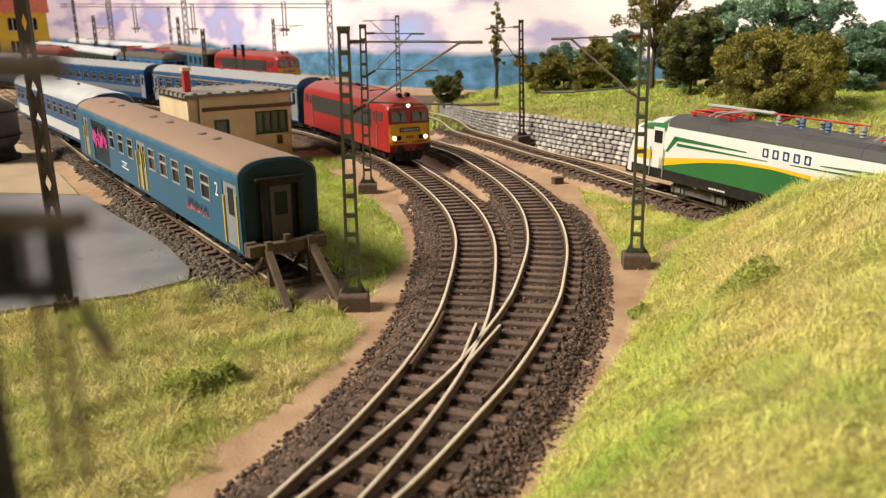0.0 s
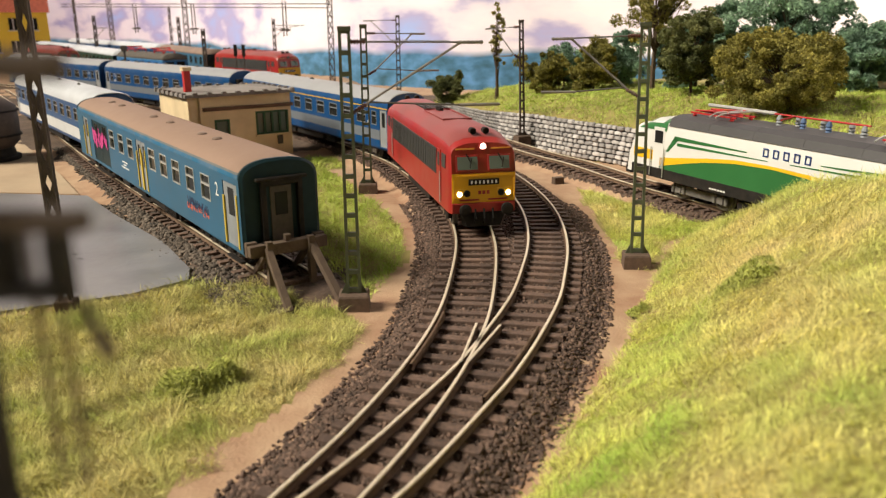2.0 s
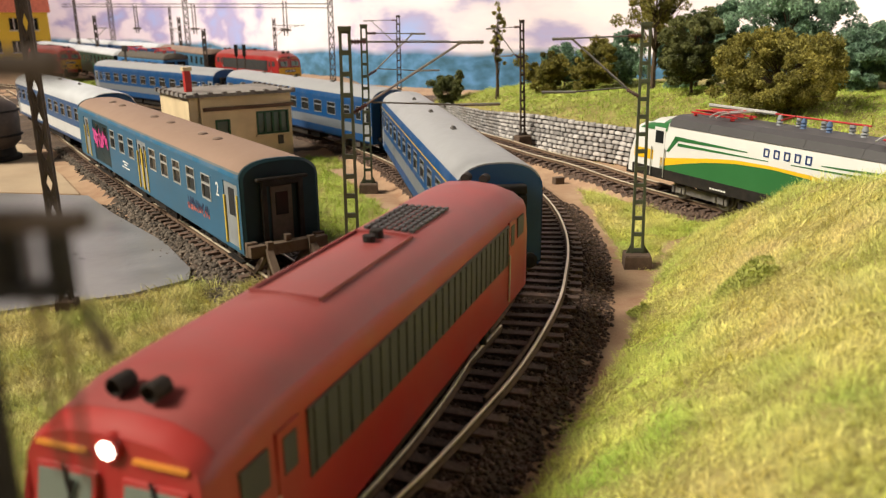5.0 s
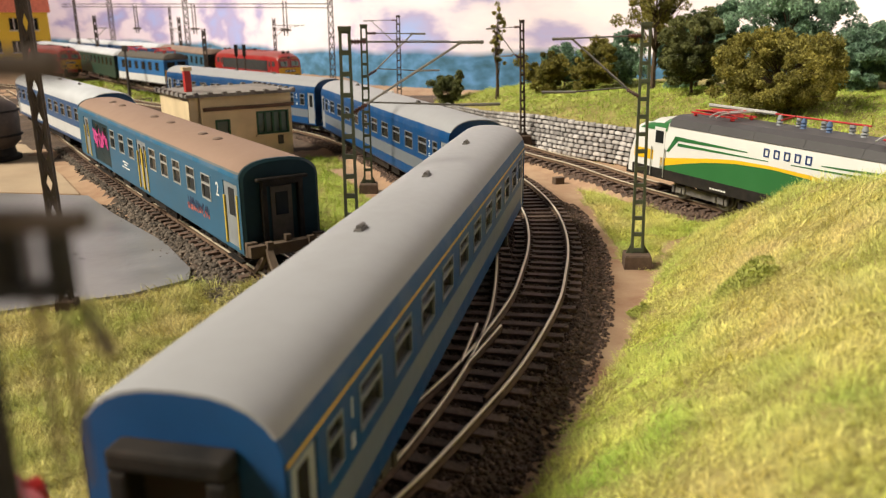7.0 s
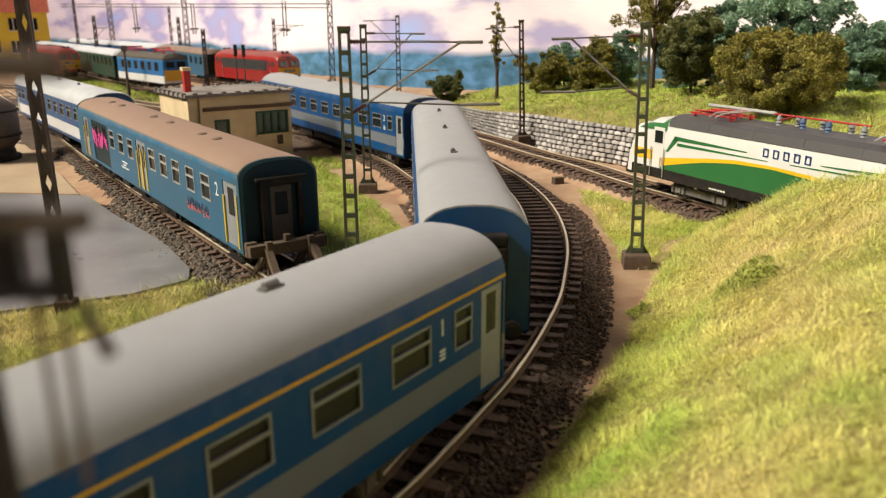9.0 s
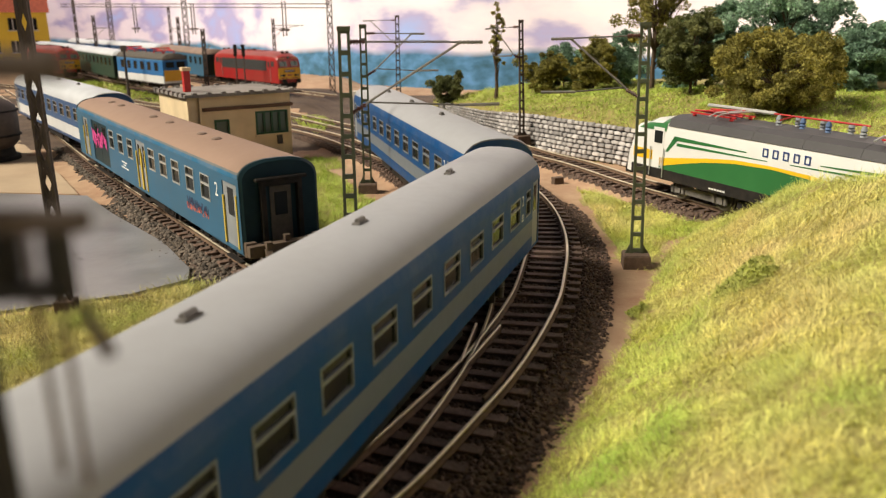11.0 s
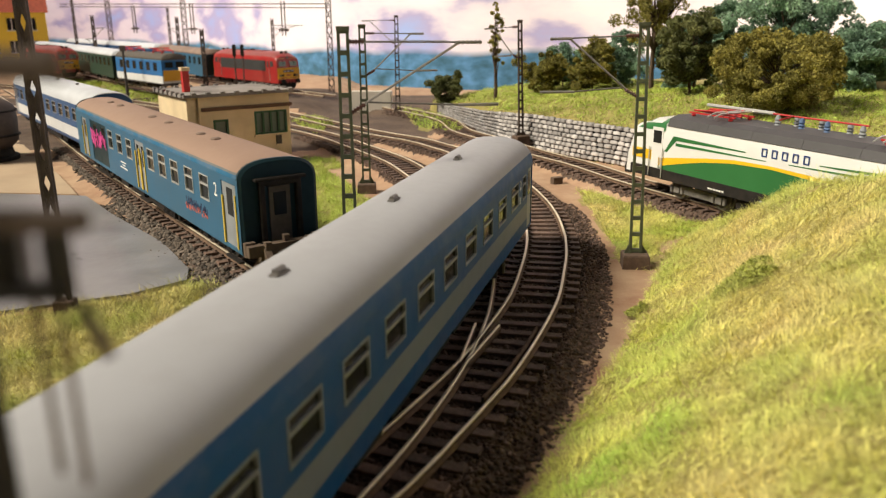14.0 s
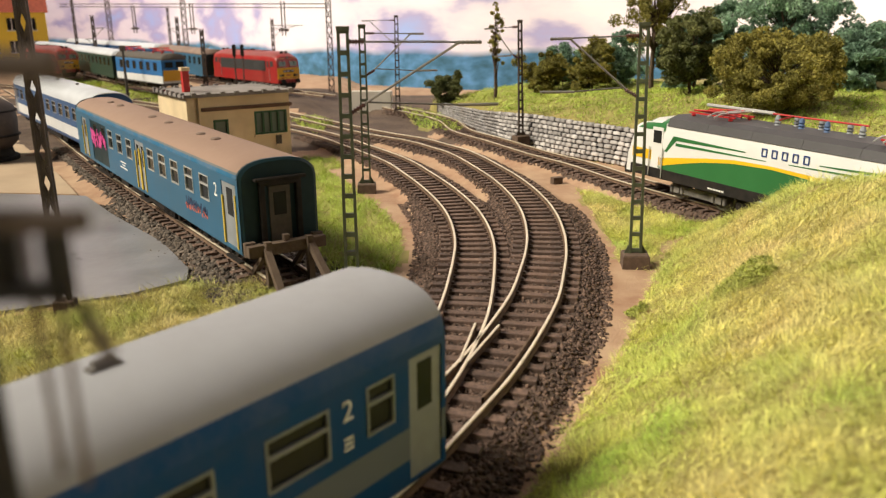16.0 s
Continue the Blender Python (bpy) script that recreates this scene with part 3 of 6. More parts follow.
def class_number(c, body, digit, mat):
    h = COACH_L / 2
    for y, f in ((-W2, 0), (W2, 180)):
        for s in (-1, 1):
            text_mesh("class_number", digit, 5.6, mat, body, upright(s * (h - 27.4), y * 1.006, 31.4, f))
            bm = bmesh.new()
            for r in range(3):
                box(bm, -1.1, 1.1, -0.05, 0.05, -r * 1.0, -r * 1.0 + 0.5)
            part("small_lettering", bm, mat, body, at=at_mm(s * (h - 27.4), y * 1.006, 26.0))


# ---- paints ----
BLUE, PALE, YEL = (0.006, 0.060, 0.188), (0.145, 0.168, 0.20), (0.60, 0.36, 0.04)
ROOF_GREY, ROOF_BROWN, OLD_BLUE = (0.33, 0.338, 0.36), (0.30, 0.205, 0.16), (0.03, 0.13, 0.24)
M_COACH1 = striped("blue_grey_first_class_paint", [(0, BLUE), (14.2, PALE), (21.0, BLUE), (35.9, YEL), (36.7, BLUE)])
M_COACH2 = striped("blue_grey_second_class_paint", [(0, BLUE), (14.2, PALE), (21.0, BLUE)])
M_BLUE_END = material("blue_end_paint", (0.015, 0.088, 0.26), 0.4, 0, 0.15, 60)
M_ROOF = striped("pale_grey_roof", [(0, BLUE), (40.6, ROOF_GREY)], 0.5, (0.24, 0.235, 0.23), 0.3)
M_VENT = material("pale_grey_vent", ROOF_GREY, 0.5, 0, 0.06, 60)
M_DOOR_GREY = material("pale_grey_door", (0.27, 0.29, 0.31), 0.45, 0, 0.08)
M_WHITE = material("white_lettering", (0.78, 0.78, 0.76), 0.5, 0, 0.04)
M_RED = material("red_engine_paint", (0.36, 0.016, 0.017), 0.36, 0, 0.08, 80, dirt=(0.30, 0.10, 0.075), dirt_amount=0.4, dirt_scale=25)
M_RED_ROOF = material("dusty_red_roof", (0.33, 0.06, 0.058), 0.5, 0, 0.12, 60, dirt=(0.17, 0.085, 0.075), dirt_amount=0.75, dirt_scale=14)
M_YTRIM = material("orange_yellow_trim", (0.62, 0.24, 0.03), 0.45, 0, 0.1, 80)
M_YELLOW = material("yellow_engine_paint", (0.78, 0.42, 0.012), 0.38, 0, 0.06, 80, dirt=(0.4, 0.22, 0.05), dirt_amount=0.3, dirt_scale=40)
M_GRILLE = material("dark_grey_grille", (0.055, 0.055, 0.055), 0.55, 0, 0.15, 300)
M_PANE = material("greenish_cab_pane", (0.16, 0.20, 0.17), 0.08, 0, 0.1, 30)
M_LAMP = glowing("lit_headlamp", (1.0, 0.93, 0.75), 7.0)
M_OLDBLUE = material("weathered_blue_paint", (0.03, 0.13, 0.24), 0.5, 0, 0.12, 60, dirt=(0.05, 0.11, 0.15), dirt_amount=0.5, dirt_scale=20)
M_OLDROOF = striped("brown_dusty_roof", [(0, OLD_BLUE), (39.6, (0.13, 0.15, 0.16)), (40.4, ROOF_BROWN)], 0.7, (0.36, 0.26, 0.20), 0.4)
M_OLDVENT = material("brown_roof_vent", (0.27, 0.19, 0.15), 0.75, 0, 0.15, 60)
M_DARKEND = material("dark_green_end_paint", (0.012, 0.035, 0.045), 0.45, 0, 0.1)
M_DARKEND.node_tree.nodes["Principled BSDF"].inputs["Specular IOR Level"].default_value = 0.2
M_YDOOR = material("yellow_door_edge", (0.62, 0.45, 0.05), 0.5, 0, 0.1)
M_PINK = material("pink_graffiti", (0.85, 0.10, 0.40), 0.5, 0, 0.1)
M_REDGRAF = material("red_graffiti", (0.75, 0.16, 0.08), 0.5, 0, 0.1)
M_DARKGRAF = material("dark_graffiti", (0.02, 0.03, 0.08), 0.5, 0, 0.1)
M_VWHITE = material("white_engine_paint", (0.74, 0.74, 0.72), 0.3, 0, 0.04, 60)
M_VGREEN = material("green_engine_paint", (0.035, 0.16, 0.05), 0.32, 0, 0.06, 60)
M_VYELLOW = material("bright_yellow_paint", (0.80, 0.50, 0.02), 0.34, 0, 0.05)
M_VROOF = material("slate_grey_roof", (0.06, 0.058, 0.062), 0.55, 0, 0.1, 100)
M_NAVY = material("navy_lettering", (0.03, 0.06, 0.20), 0.4, 0, 0.05)
M_SIGNALRED = material("red_pantograph_paint", (0.5, 0.03, 0.03), 0.4, 0, 0.1)
M_WOOD = material("weathered_timber", (0.125, 0.088, 0.062), 0.85, 0, 0.3, 200, 0.5, 600, color2=(0.09, 0.06, 0.042))
M_CREAM = material("cream_plaster", (0.80, 0.64, 0.40), 0.85, 0, 0.1, 60, 0.15, 700, dirt=(0.46, 0.31, 0.17), dirt_amount=0.4, dirt_scale=25)
M_BROWNTRIM = material("brown_trim", (0.16, 0.085, 0.05), 0.75, 0, 0.2, 200)
M_ROOFFELT = material("grey_roof_felt", (0.24, 0.215, 0.20), 0.9, 0, 0.2, 80, 0.3, 700, dirt=(0.36, 0.33, 0.31), dirt_amount=0.5, dirt_scale=30)
M_GREENFRAME = material("dark_green_window_paint", (0.02, 0.085, 0.035), 0.5, 0, 0.1)
M_CHIM = material("red_chimney_paint", (0.55, 0.03, 0.025), 0.5, 0, 0.1)
M_STONE = material("grey_wall_stone", (0.66, 0.645, 0.64), 0.9, 0, 0.3, 420, 0.6, 900, color2=(0.15, 0.14, 0.145), obj_random=0.4, dirt=(0.22, 0.17, 0.13), dirt_amount=0.55, dirt_scale=45)
M_MORTAR = material("dark_wall_joint", (0.06, 0.052, 0.05), 0.95, 0, 0.3, 200, 0.5)
M_CONCRETE = material("pale_concrete", (0.62, 0.58, 0.52), 0.85, 0, 0.08, 60)
M_GRASS = material("pale_green_grass", (0.72, 0.69, 0.17), 0.8, 0, 0.2, 55, color2=(0.37, 0.53, 0.08), island=0.45, dirt=(0.76, 0.59, 0.28), dirt_amount=0.95, dirt_scale=13)
M_GRASS_STRAW = material("straw_green_grass", (0.61, 0.555, 0.19), 0.8, 0, 0.2, 70, color2=(0.34, 0.42, 0.08), island=0.5, dirt=(0.70, 0.55, 0.27), dirt_amount=0.95, dirt_scale=26)
M_GRASS2 = material("bright_green_grass", (0.52, 0.62, 0.11), 0.75, 0, 0.2, 25, color2=(0.28, 0.42, 0.05), island=0.3, dirt=(0.56, 0.54, 0.17), dirt_amount=0.6, dirt_scale=18)
M_TUFT = material("dark_green_tuft", (0.50, 0.54, 0.12), 0.85, 0, 0.25, 400, island=0.4)
M_BARK = material("brown_bark", (0.12, 0.08, 0.05), 0.9, 0, 0.3, 300, 0.5)
M_LEAF_D = material("dark_green_leaves", (0.40, 0.58, 0.38), 0.75, 0, 0.3, 30, color2=(0.12, 0.21, 0.15), island=0.5)
M_LEAF_O = material("olive_leaves", (0.42, 0.37, 0.085), 0.8, 0, 0.3, 40, color2=(0.15, 0.145, 0.035), island=0.5)
M_LEAF_M = material("mid_green_leaves", (0.26, 0.27, 0.10), 0.8, 0, 0.3, 40, color2=(0.05, 0.07, 0.022), island=0.5)
for _m, _a in ((M_LEAF_D, 0.42), (M_LEAF_M, 0.35), (M_LEAF_O, 0.3)):
    leafy(_m, _a)
# Bogie grey is raised to stand in for light on the frame details.
M_BOGIE_GREY = material("lightened_grey_bogie", (0.20, 0.185, 0.17), 0.7, 0, 0.25, 300)
M_YHOUSE = material("yellow_house_plaster", (0.95, 0.72, 0.08), 0.8, 0, 0.06)
M_REDTILE = material("red_roof_tiles", (0.45, 0.10, 0.05), 0.8, 0, 0.2, 200)
M_GREENCOACH = material("dark_green_coach_paint", (0.02, 0.055, 0.035), 0.45, 0, 0.1)
M_HALL = material("warm_grey_hall_paint", (0.30, 0.28, 0.25), 0.8, 0, 0.04, 4)
M_HALLFLOOR = material("dark_hall_floor", (0.12, 0.11, 0.10), 0.5, 0, 0.1, 6)
M_PALEROOF = material("blue_grey_roof", (0.60, 0.63, 0.68), 0.5, 0, 0.06, 60, dirt=(0.3, 0.3, 0.32), dirt_amount=0.4, dirt_scale=16)
M_COACH3 = striped("navy_white_coach_paint", [(0, (0.03, 0.08, 0.2)), (11.0, (0.6, 0.62, 0.64)), (19.5, (0.03, 0.09, 0.22))])
M_ELEC = striped("blue_white_engine_paint", [(0, (0.10, 0.10, 0.10)), (9.0, (0.66, 0.68, 0.68)), (18.0, (0.03, 0.15, 0.38)), (36.0, (0.10, 0.25, 0.45))])
M_CHASSIS_GREY = material("warm_grey_frame", (0.10, 0.085, 0.07), 0.75, 0, 0.2)


# ---- the red diesel engine ----
LOCO_L = 178.0


def diesel_engine(lit_lamps=True, label="red diesel locomotive with yellow nose and three lit headlamps", group="passing train"):
    c = empty("diesel_locomotive", at_mm(0, 0, 0), label, "locomotive", group)
    h = LOCO_L / 2
    w = 16.0

    def ring(x, k=1.0, top=46.3, slope=0.0, low=8.8):
        pts = [(w * k, low), (w * k, 20), (w * k, 28), (w * k * 0.985, 36.2)]
        for q in range(1, 8):
            a = math.pi * q / 8
            cc, ss = math.cos(a), math.sin(a)
            pts.append((w * k * 0.985 * math.copysign(abs(cc) ** 0.75, cc), 36.2 + (top - 36.2) * abs(ss) ** 0.9))
        pts += [(-y, z) for y, z in pts[3::-1]]
        return [(x - math.copysign(max(0, z - 28) * slope, x), y, z) for y, z in pts]

    bm = bmesh.new()
    rings = [ring(-h, 0.95, 41.2, 0.22), ring(-h + 1.2, 0.985, 41.8, 0.22), ring(-h + 5, 1, 43.2, 0.1), ring(-h + 14, 1, 45.8), ring(-h + 24, 1), ring(h - 24, 1), ring(h - 14, 1, 45.8),
             ring(h - 5, 1, 43.2, 0.1), ring(h - 1.2, 0.985, 41.8, 0.22), ring(h, 0.95, 41.2, 0.22)]
    loft(bm, rings)
    body = part("body", fixed(bm), M_RED, c, smooth=True)
    body.data.set_sharp_from_angle(angle=radians(35))
    # dusty roof skin over the top
    bm = bmesh.new()
    rr = [[(x, y, z + 0.12) for x, y, z in r[4:11]] for r in rings[2:8]]
    loft(bm, rr, closed=False)
    roof = part("roof", bm, M_RED_ROOF, c, smooth=True)
    # roof hatch lines, exhaust grille, fan
    bm = bmesh.new()
    for x in np.linspace(-34, -10, 9):
        for y in np.linspace(-6, 6, 7):
            box(bm, x - 1.0, x + 1.0, y - 0.6, y + 0.6, 46.1, 46.75)
    part("roof_grille", bm, M_GRILLE, roof)
    bm = bmesh.new()
    for y in (-7.5, 7.5):
        box(bm, -6, 40, y - 0.2, y + 0.2, 45.2, 46.5)
    for x in (40, -6):
        box(bm, x - 0.2, x + 0.2, -7.5, 7.5, 45.2, 46.75)
    part("roof_hatch", bm, M_RED_ROOF, roof)
    part("exhaust", lathe(lathe(bmesh.new(), [(1.8, 46), (1.6, 48.3)], (-2, 0, 0), 10), [(1.5, 46), (1.5, 47.9)], (2, 0, 0), 10), M_BLACK, roof)
    for s in (-1, 1):
        x = s * h
        fx = lambda z: x - s * max(0, z - 28) * 0.22

        def plate(y0, y1, z0, z1, d=0.3, back=0.8, bev=0.0):
            b2 = bmesh.new()
            q = []
            for dd in (-back, d):
                q.append([(fx(z) + s * dd, y, z) for y, z in ((y0, z0), (y1, z0), (y1, z1), (y0, z1))])
            return fixed(loft(b2, q))
        nose = part("nose_panel", plate(-15.2, 15.2, 13.8, 27.3, 0.25), M_YELLOW, c, "yellow nose panel")
        part("trim_bar", plate(-13.2, 13.2, 25.8, 26.5, 0.6), M_YELLOW, nose)
        for sy in (-1, 1):
            y0, y1 = sorted((sy * 1.2, sy * 13.0))
            part("trim_bar", plate(min(sy * 2.2, sy * 11.5), max(sy * 2.2, sy * 11.5), 14.7, 15.5, 0.45), M_RED, nose)
            part("handrail", rod(bmesh.new(), (x + s * 0.9, sy * 14.6, 15.5), (x + s * 0.9, sy * 14.6, 25), 0.35), M_YELLOW, nose)
            y0, y1 = sorted((sy * 2.2, sy * 13.0))
            fr = part("windscreen_frame", plate(y0, y1, 28.6, 35.6, 0.3), M_RED, c)
            part("windscreen", plate(y0 + 0.6, y1 - 0.6, 29.2, 35.0, 0.42), M_PANE, fr, "greenish windscreen")
            bm = bmesh.new()
            ym = (y0 + y1) / 2
            rod(bm, (fx(36.3) + s * 0.5, ym - s * 0.5, 36.3), (fx(33) + s * 1.0, ym + s * 1.4, 32.6), 0.3, n=6)
            rod(bm, (fx(34.5) + s * 0.9, ym + s * 2.0, 34.4), (fx(30) + s * 0.9, ym + s * 1.0, 30.0), 0.28, n=6)
            part("wiper", bm, M_BLACK, fr)
            bz = part("lamp_housing", plate(min(sy * 6.6, sy * 13.6), max(sy * 6.6, sy * 13.6), 16.2, 20.4, 0.7), M_YELLOW, nose)
            lit = M_LAMP if s > 0 and lit_lamps else M_PANE
            part("headlamp", fixed(lathe(bmesh.new(), [(1.15, x + s * 0.3), (1.15, x + s * 1.2), (0.8, x + s * 1.4), (0.2, x + s * 1.6)], (0, sy * 11.7, 18.1), 14, "x")), lit, bz, "lit headlamp" if s > 0 and lit_lamps else "unlit headlamp")
            part("tail_lamp", fixed(lathe(bmesh.new(), [(1.6, x + s * 0.3), (1.6, x + s * 1.4), (1.1, x + s * 1.5), (1.0, x + s * 1.0), (0.1, x + s * 1.0)], (0, sy * 8.2, 18.3), 12, "x")), M_BLACK, bz)
            # brow trim by the top lamp
            part("trim_bar", plate(min(sy * 4, sy * 13), max(sy * 4, sy * 13), 38.2, 38.8, 0.5), M_YTRIM, c, "yellow brow trim")
            bm = bmesh.new()
            lathe(bm, [(1.5, h - 11), (1.55, h - 7.5), (1.3, h - 7.4), (1.2, h - 8.4), (0.1, h - 8.4)], (0, sy * 3.1, 45.8), 12, "x")
            horn = part("horn", fixed(bm), M_BLACK, roof)
            if s < 0:
                horn.matrix_basis = pose(0, 0, 0, 0, 0, 180)
        part("headlamp", fixed(lathe(bmesh.new(), [(1.35, fx(39.6) - s * 1.5), (1.35, fx(39.6) + s * 1.2), (1.0, fx(39.6) + s * 1.4), (0.2, fx(39.6) + s * 1.45)], (0, 0, 39.6), 16, "x")), M_LAMP if s > 0 and lit_lamps else M_PANE, c, "round top headlamp")
        part("lamp_ring", fixed(lathe(bmesh.new(), [(2.0, fx(39.6) - s * 1.5), (2.0, fx(39.6) + s * 0.9), (1.45, fx(39.6) + s * 1.0), (1.42, fx(39.6) - s * 1.0)], (0, 0, 39.6), 16, "x")), M_RED, c)
        board = part("number_board", plate(-7.3, 7.3, 22.0, 24.8, 0.75), M_BLACK, nose, "black number board")
        bm = bmesh.new()
        for k in range(7):
            y = -5.9 + k * 1.95
            merge(bm, plate(y - 0.42, y + 0.42, 22.65, 24.15, 0.85))
        part("number_bars", bm, M_WHITE, board)
        bm = bmesh.new()
        for k in range(3):
            merge(bm, plate(-2.6 + k * 2.0, -1.2 + k * 2.0, 17.6, 19.3, 0.35))
        part("badge_bars", bm, M_RED, nose)
        # buffer beam, plough, hoses
        bm = bmesh.new()
        y0, y1 = sorted((x - s * 2.0, x + s * 0.9))
        box(bm, y0, y1, -15.2, 15.2, 9.2, 13.6, 0.4)
        part("buffer_beam", bm, M_RED, c)
        bm = bmesh.new()
        loft(bm, [[(x - s * 3, y, z) for y, z in ((-9, 2.2), (9, 2.2), (11, 9.2), (-11, 9.2))], [(x + s * 0.6, y, z) for y, z in ((-8, 2.4), (8, 2.4), (10.5, 9.2), (-10.5, 9.2))]])
        part("plough", fixed(bm), M_BLACK, c)
        for y in (-4.2, 4.2, 0):
            bm = rod(bmesh.new(), (x + s * 1, y, 11), (x + s * 2.6, y, 6.5), 0.45, n=6)
            rod(bm, (x + s * 2.7, y, 6.9), (x + s * 1, y, 4.0), 0.45, n=6)
            part("coupling_hose", bm, M_BLACK, c)
        buffers(c, x - s * 1.0, 11.4)
    # side grilles, cab windows and doors
    for sy in (-1, 1):
        y0, y1 = sorted((sy * 15.6, sy * 16.25))
        bm = bmesh.new()
        box(bm, -h + 26, h - 28, y0, y1, 22.8, 35.4, 0.1)
        g = part("side_grille", bm, M_GRILLE, body, "dark grey louvred side panel")
        bm = bmesh.new()
        ya, yb = sorted((sy * 16.2, sy * 16.5))
        for k in range(28):
            xx = -h + 28 + k * (LOCO_L - 58) / 27
            box(bm, xx - 0.35, xx + 0.35, ya, yb, 23.3, 35.0)
        part("louvre", bm, M_GRILLE, g)
        for s in (-1, 1):
            xx = s * (h - 12)
            w_ = part("cab_window", box(bmesh.new(), xx - 4.2, xx + 3.2, y0, y1, 28.6, 35.0, 0.1), M_GRILLE, body)
            xx = s * (h - 22)
            d = part("cab_door", box(bmesh.new(), xx - 3.6, xx + 3.6, y0, y1, 11, 36.0, 0.1), M_RED, body)
            part("door_pane", box(bmesh.new(), xx - 2, xx + 2, min(sy * 16.2, sy * 16.4), max(sy * 16.2, sy * 16.4), 28, 34.5), M_GRILLE, d)
            part("handrail", rod(bmesh.new(), (xx + 4.6, sy * 16.8, 11), (xx + 4.6, sy * 16.8, 26), 0.3), M_ALU, d)
    bm = bmesh.new()
    box(bm, -30, 30, -13, 13, 2.5, 9, 0.8)
    part("fuel_tank", bm, M_BLACK, c)
    bg = [bogie(c, s * 60, 5.6, 13) for s in (1, -1)]
    return c, bg


def train_coach(kind_first):
    lab = "blue and pale grey first class coach with yellow line" if kind_first else "blue and pale grey second class coach with light grey roof"
    c, body = coach("passenger_coach", lab, M_COACH1 if kind_first else M_COACH2, M_ROOF, M_BLUE_END, M_DOOR_GREY, kind_first)
    class_number(c, body, "1" if kind_first else "2", M_WHITE)
    bg = [bogie(c, s * 103, 5.3, 14.5, M_CHASSIS_GREY) for s in (1, -1)]
    return c, bg


# ---- the parked weathered coach ----
def graffiti(parent, mat, x, z, y, facing, seed, count, spread, size):
    rg = random.Random(seed)
    bm = bmesh.new()
    s = 1 if y > 0 else -1
    for k in range(count):
        cx, cz = x + (k / max(count - 1, 1) - 0.5) * spread, z + rg.uniform(-1, 1) * size * 0.3
        pts = [(cx + rg.uniform(-1, 1) * size * 0.6, cz + rg.uniform(-1, 1) * size) for _ in range(5)]
        for (xa, za), (xb, zb) in zip(pts, pts[1:]):
            d = Vector((xb - xa, 0, zb - za))
            if d.length < 0.3:
                continue
            nn = Vector((-d.z, 0, d.x)).normalized() * size * rg.uniform(0.10, 0.2)
            a, b = Vector((xa, y + s * 0.06, za)), Vector((xb, y + s * 0.06, zb))
            vs = [bm.verts.new(p) for p in (a - nn, b - nn, b + nn, a + nn)]
            vs2 = [bm.verts.new(p - Vector((0, s * 0.1, 0))) for p in (a - nn, b - nn, b + nn, a + nn)]
            bm.faces.new(vs)
            for i in range(4):
                bm.faces.new((vs[i], vs[(i + 1) % 4], vs2[(i + 1) % 4], vs2[i]))
    return part("graffiti", fixed(bm), mat, parent)


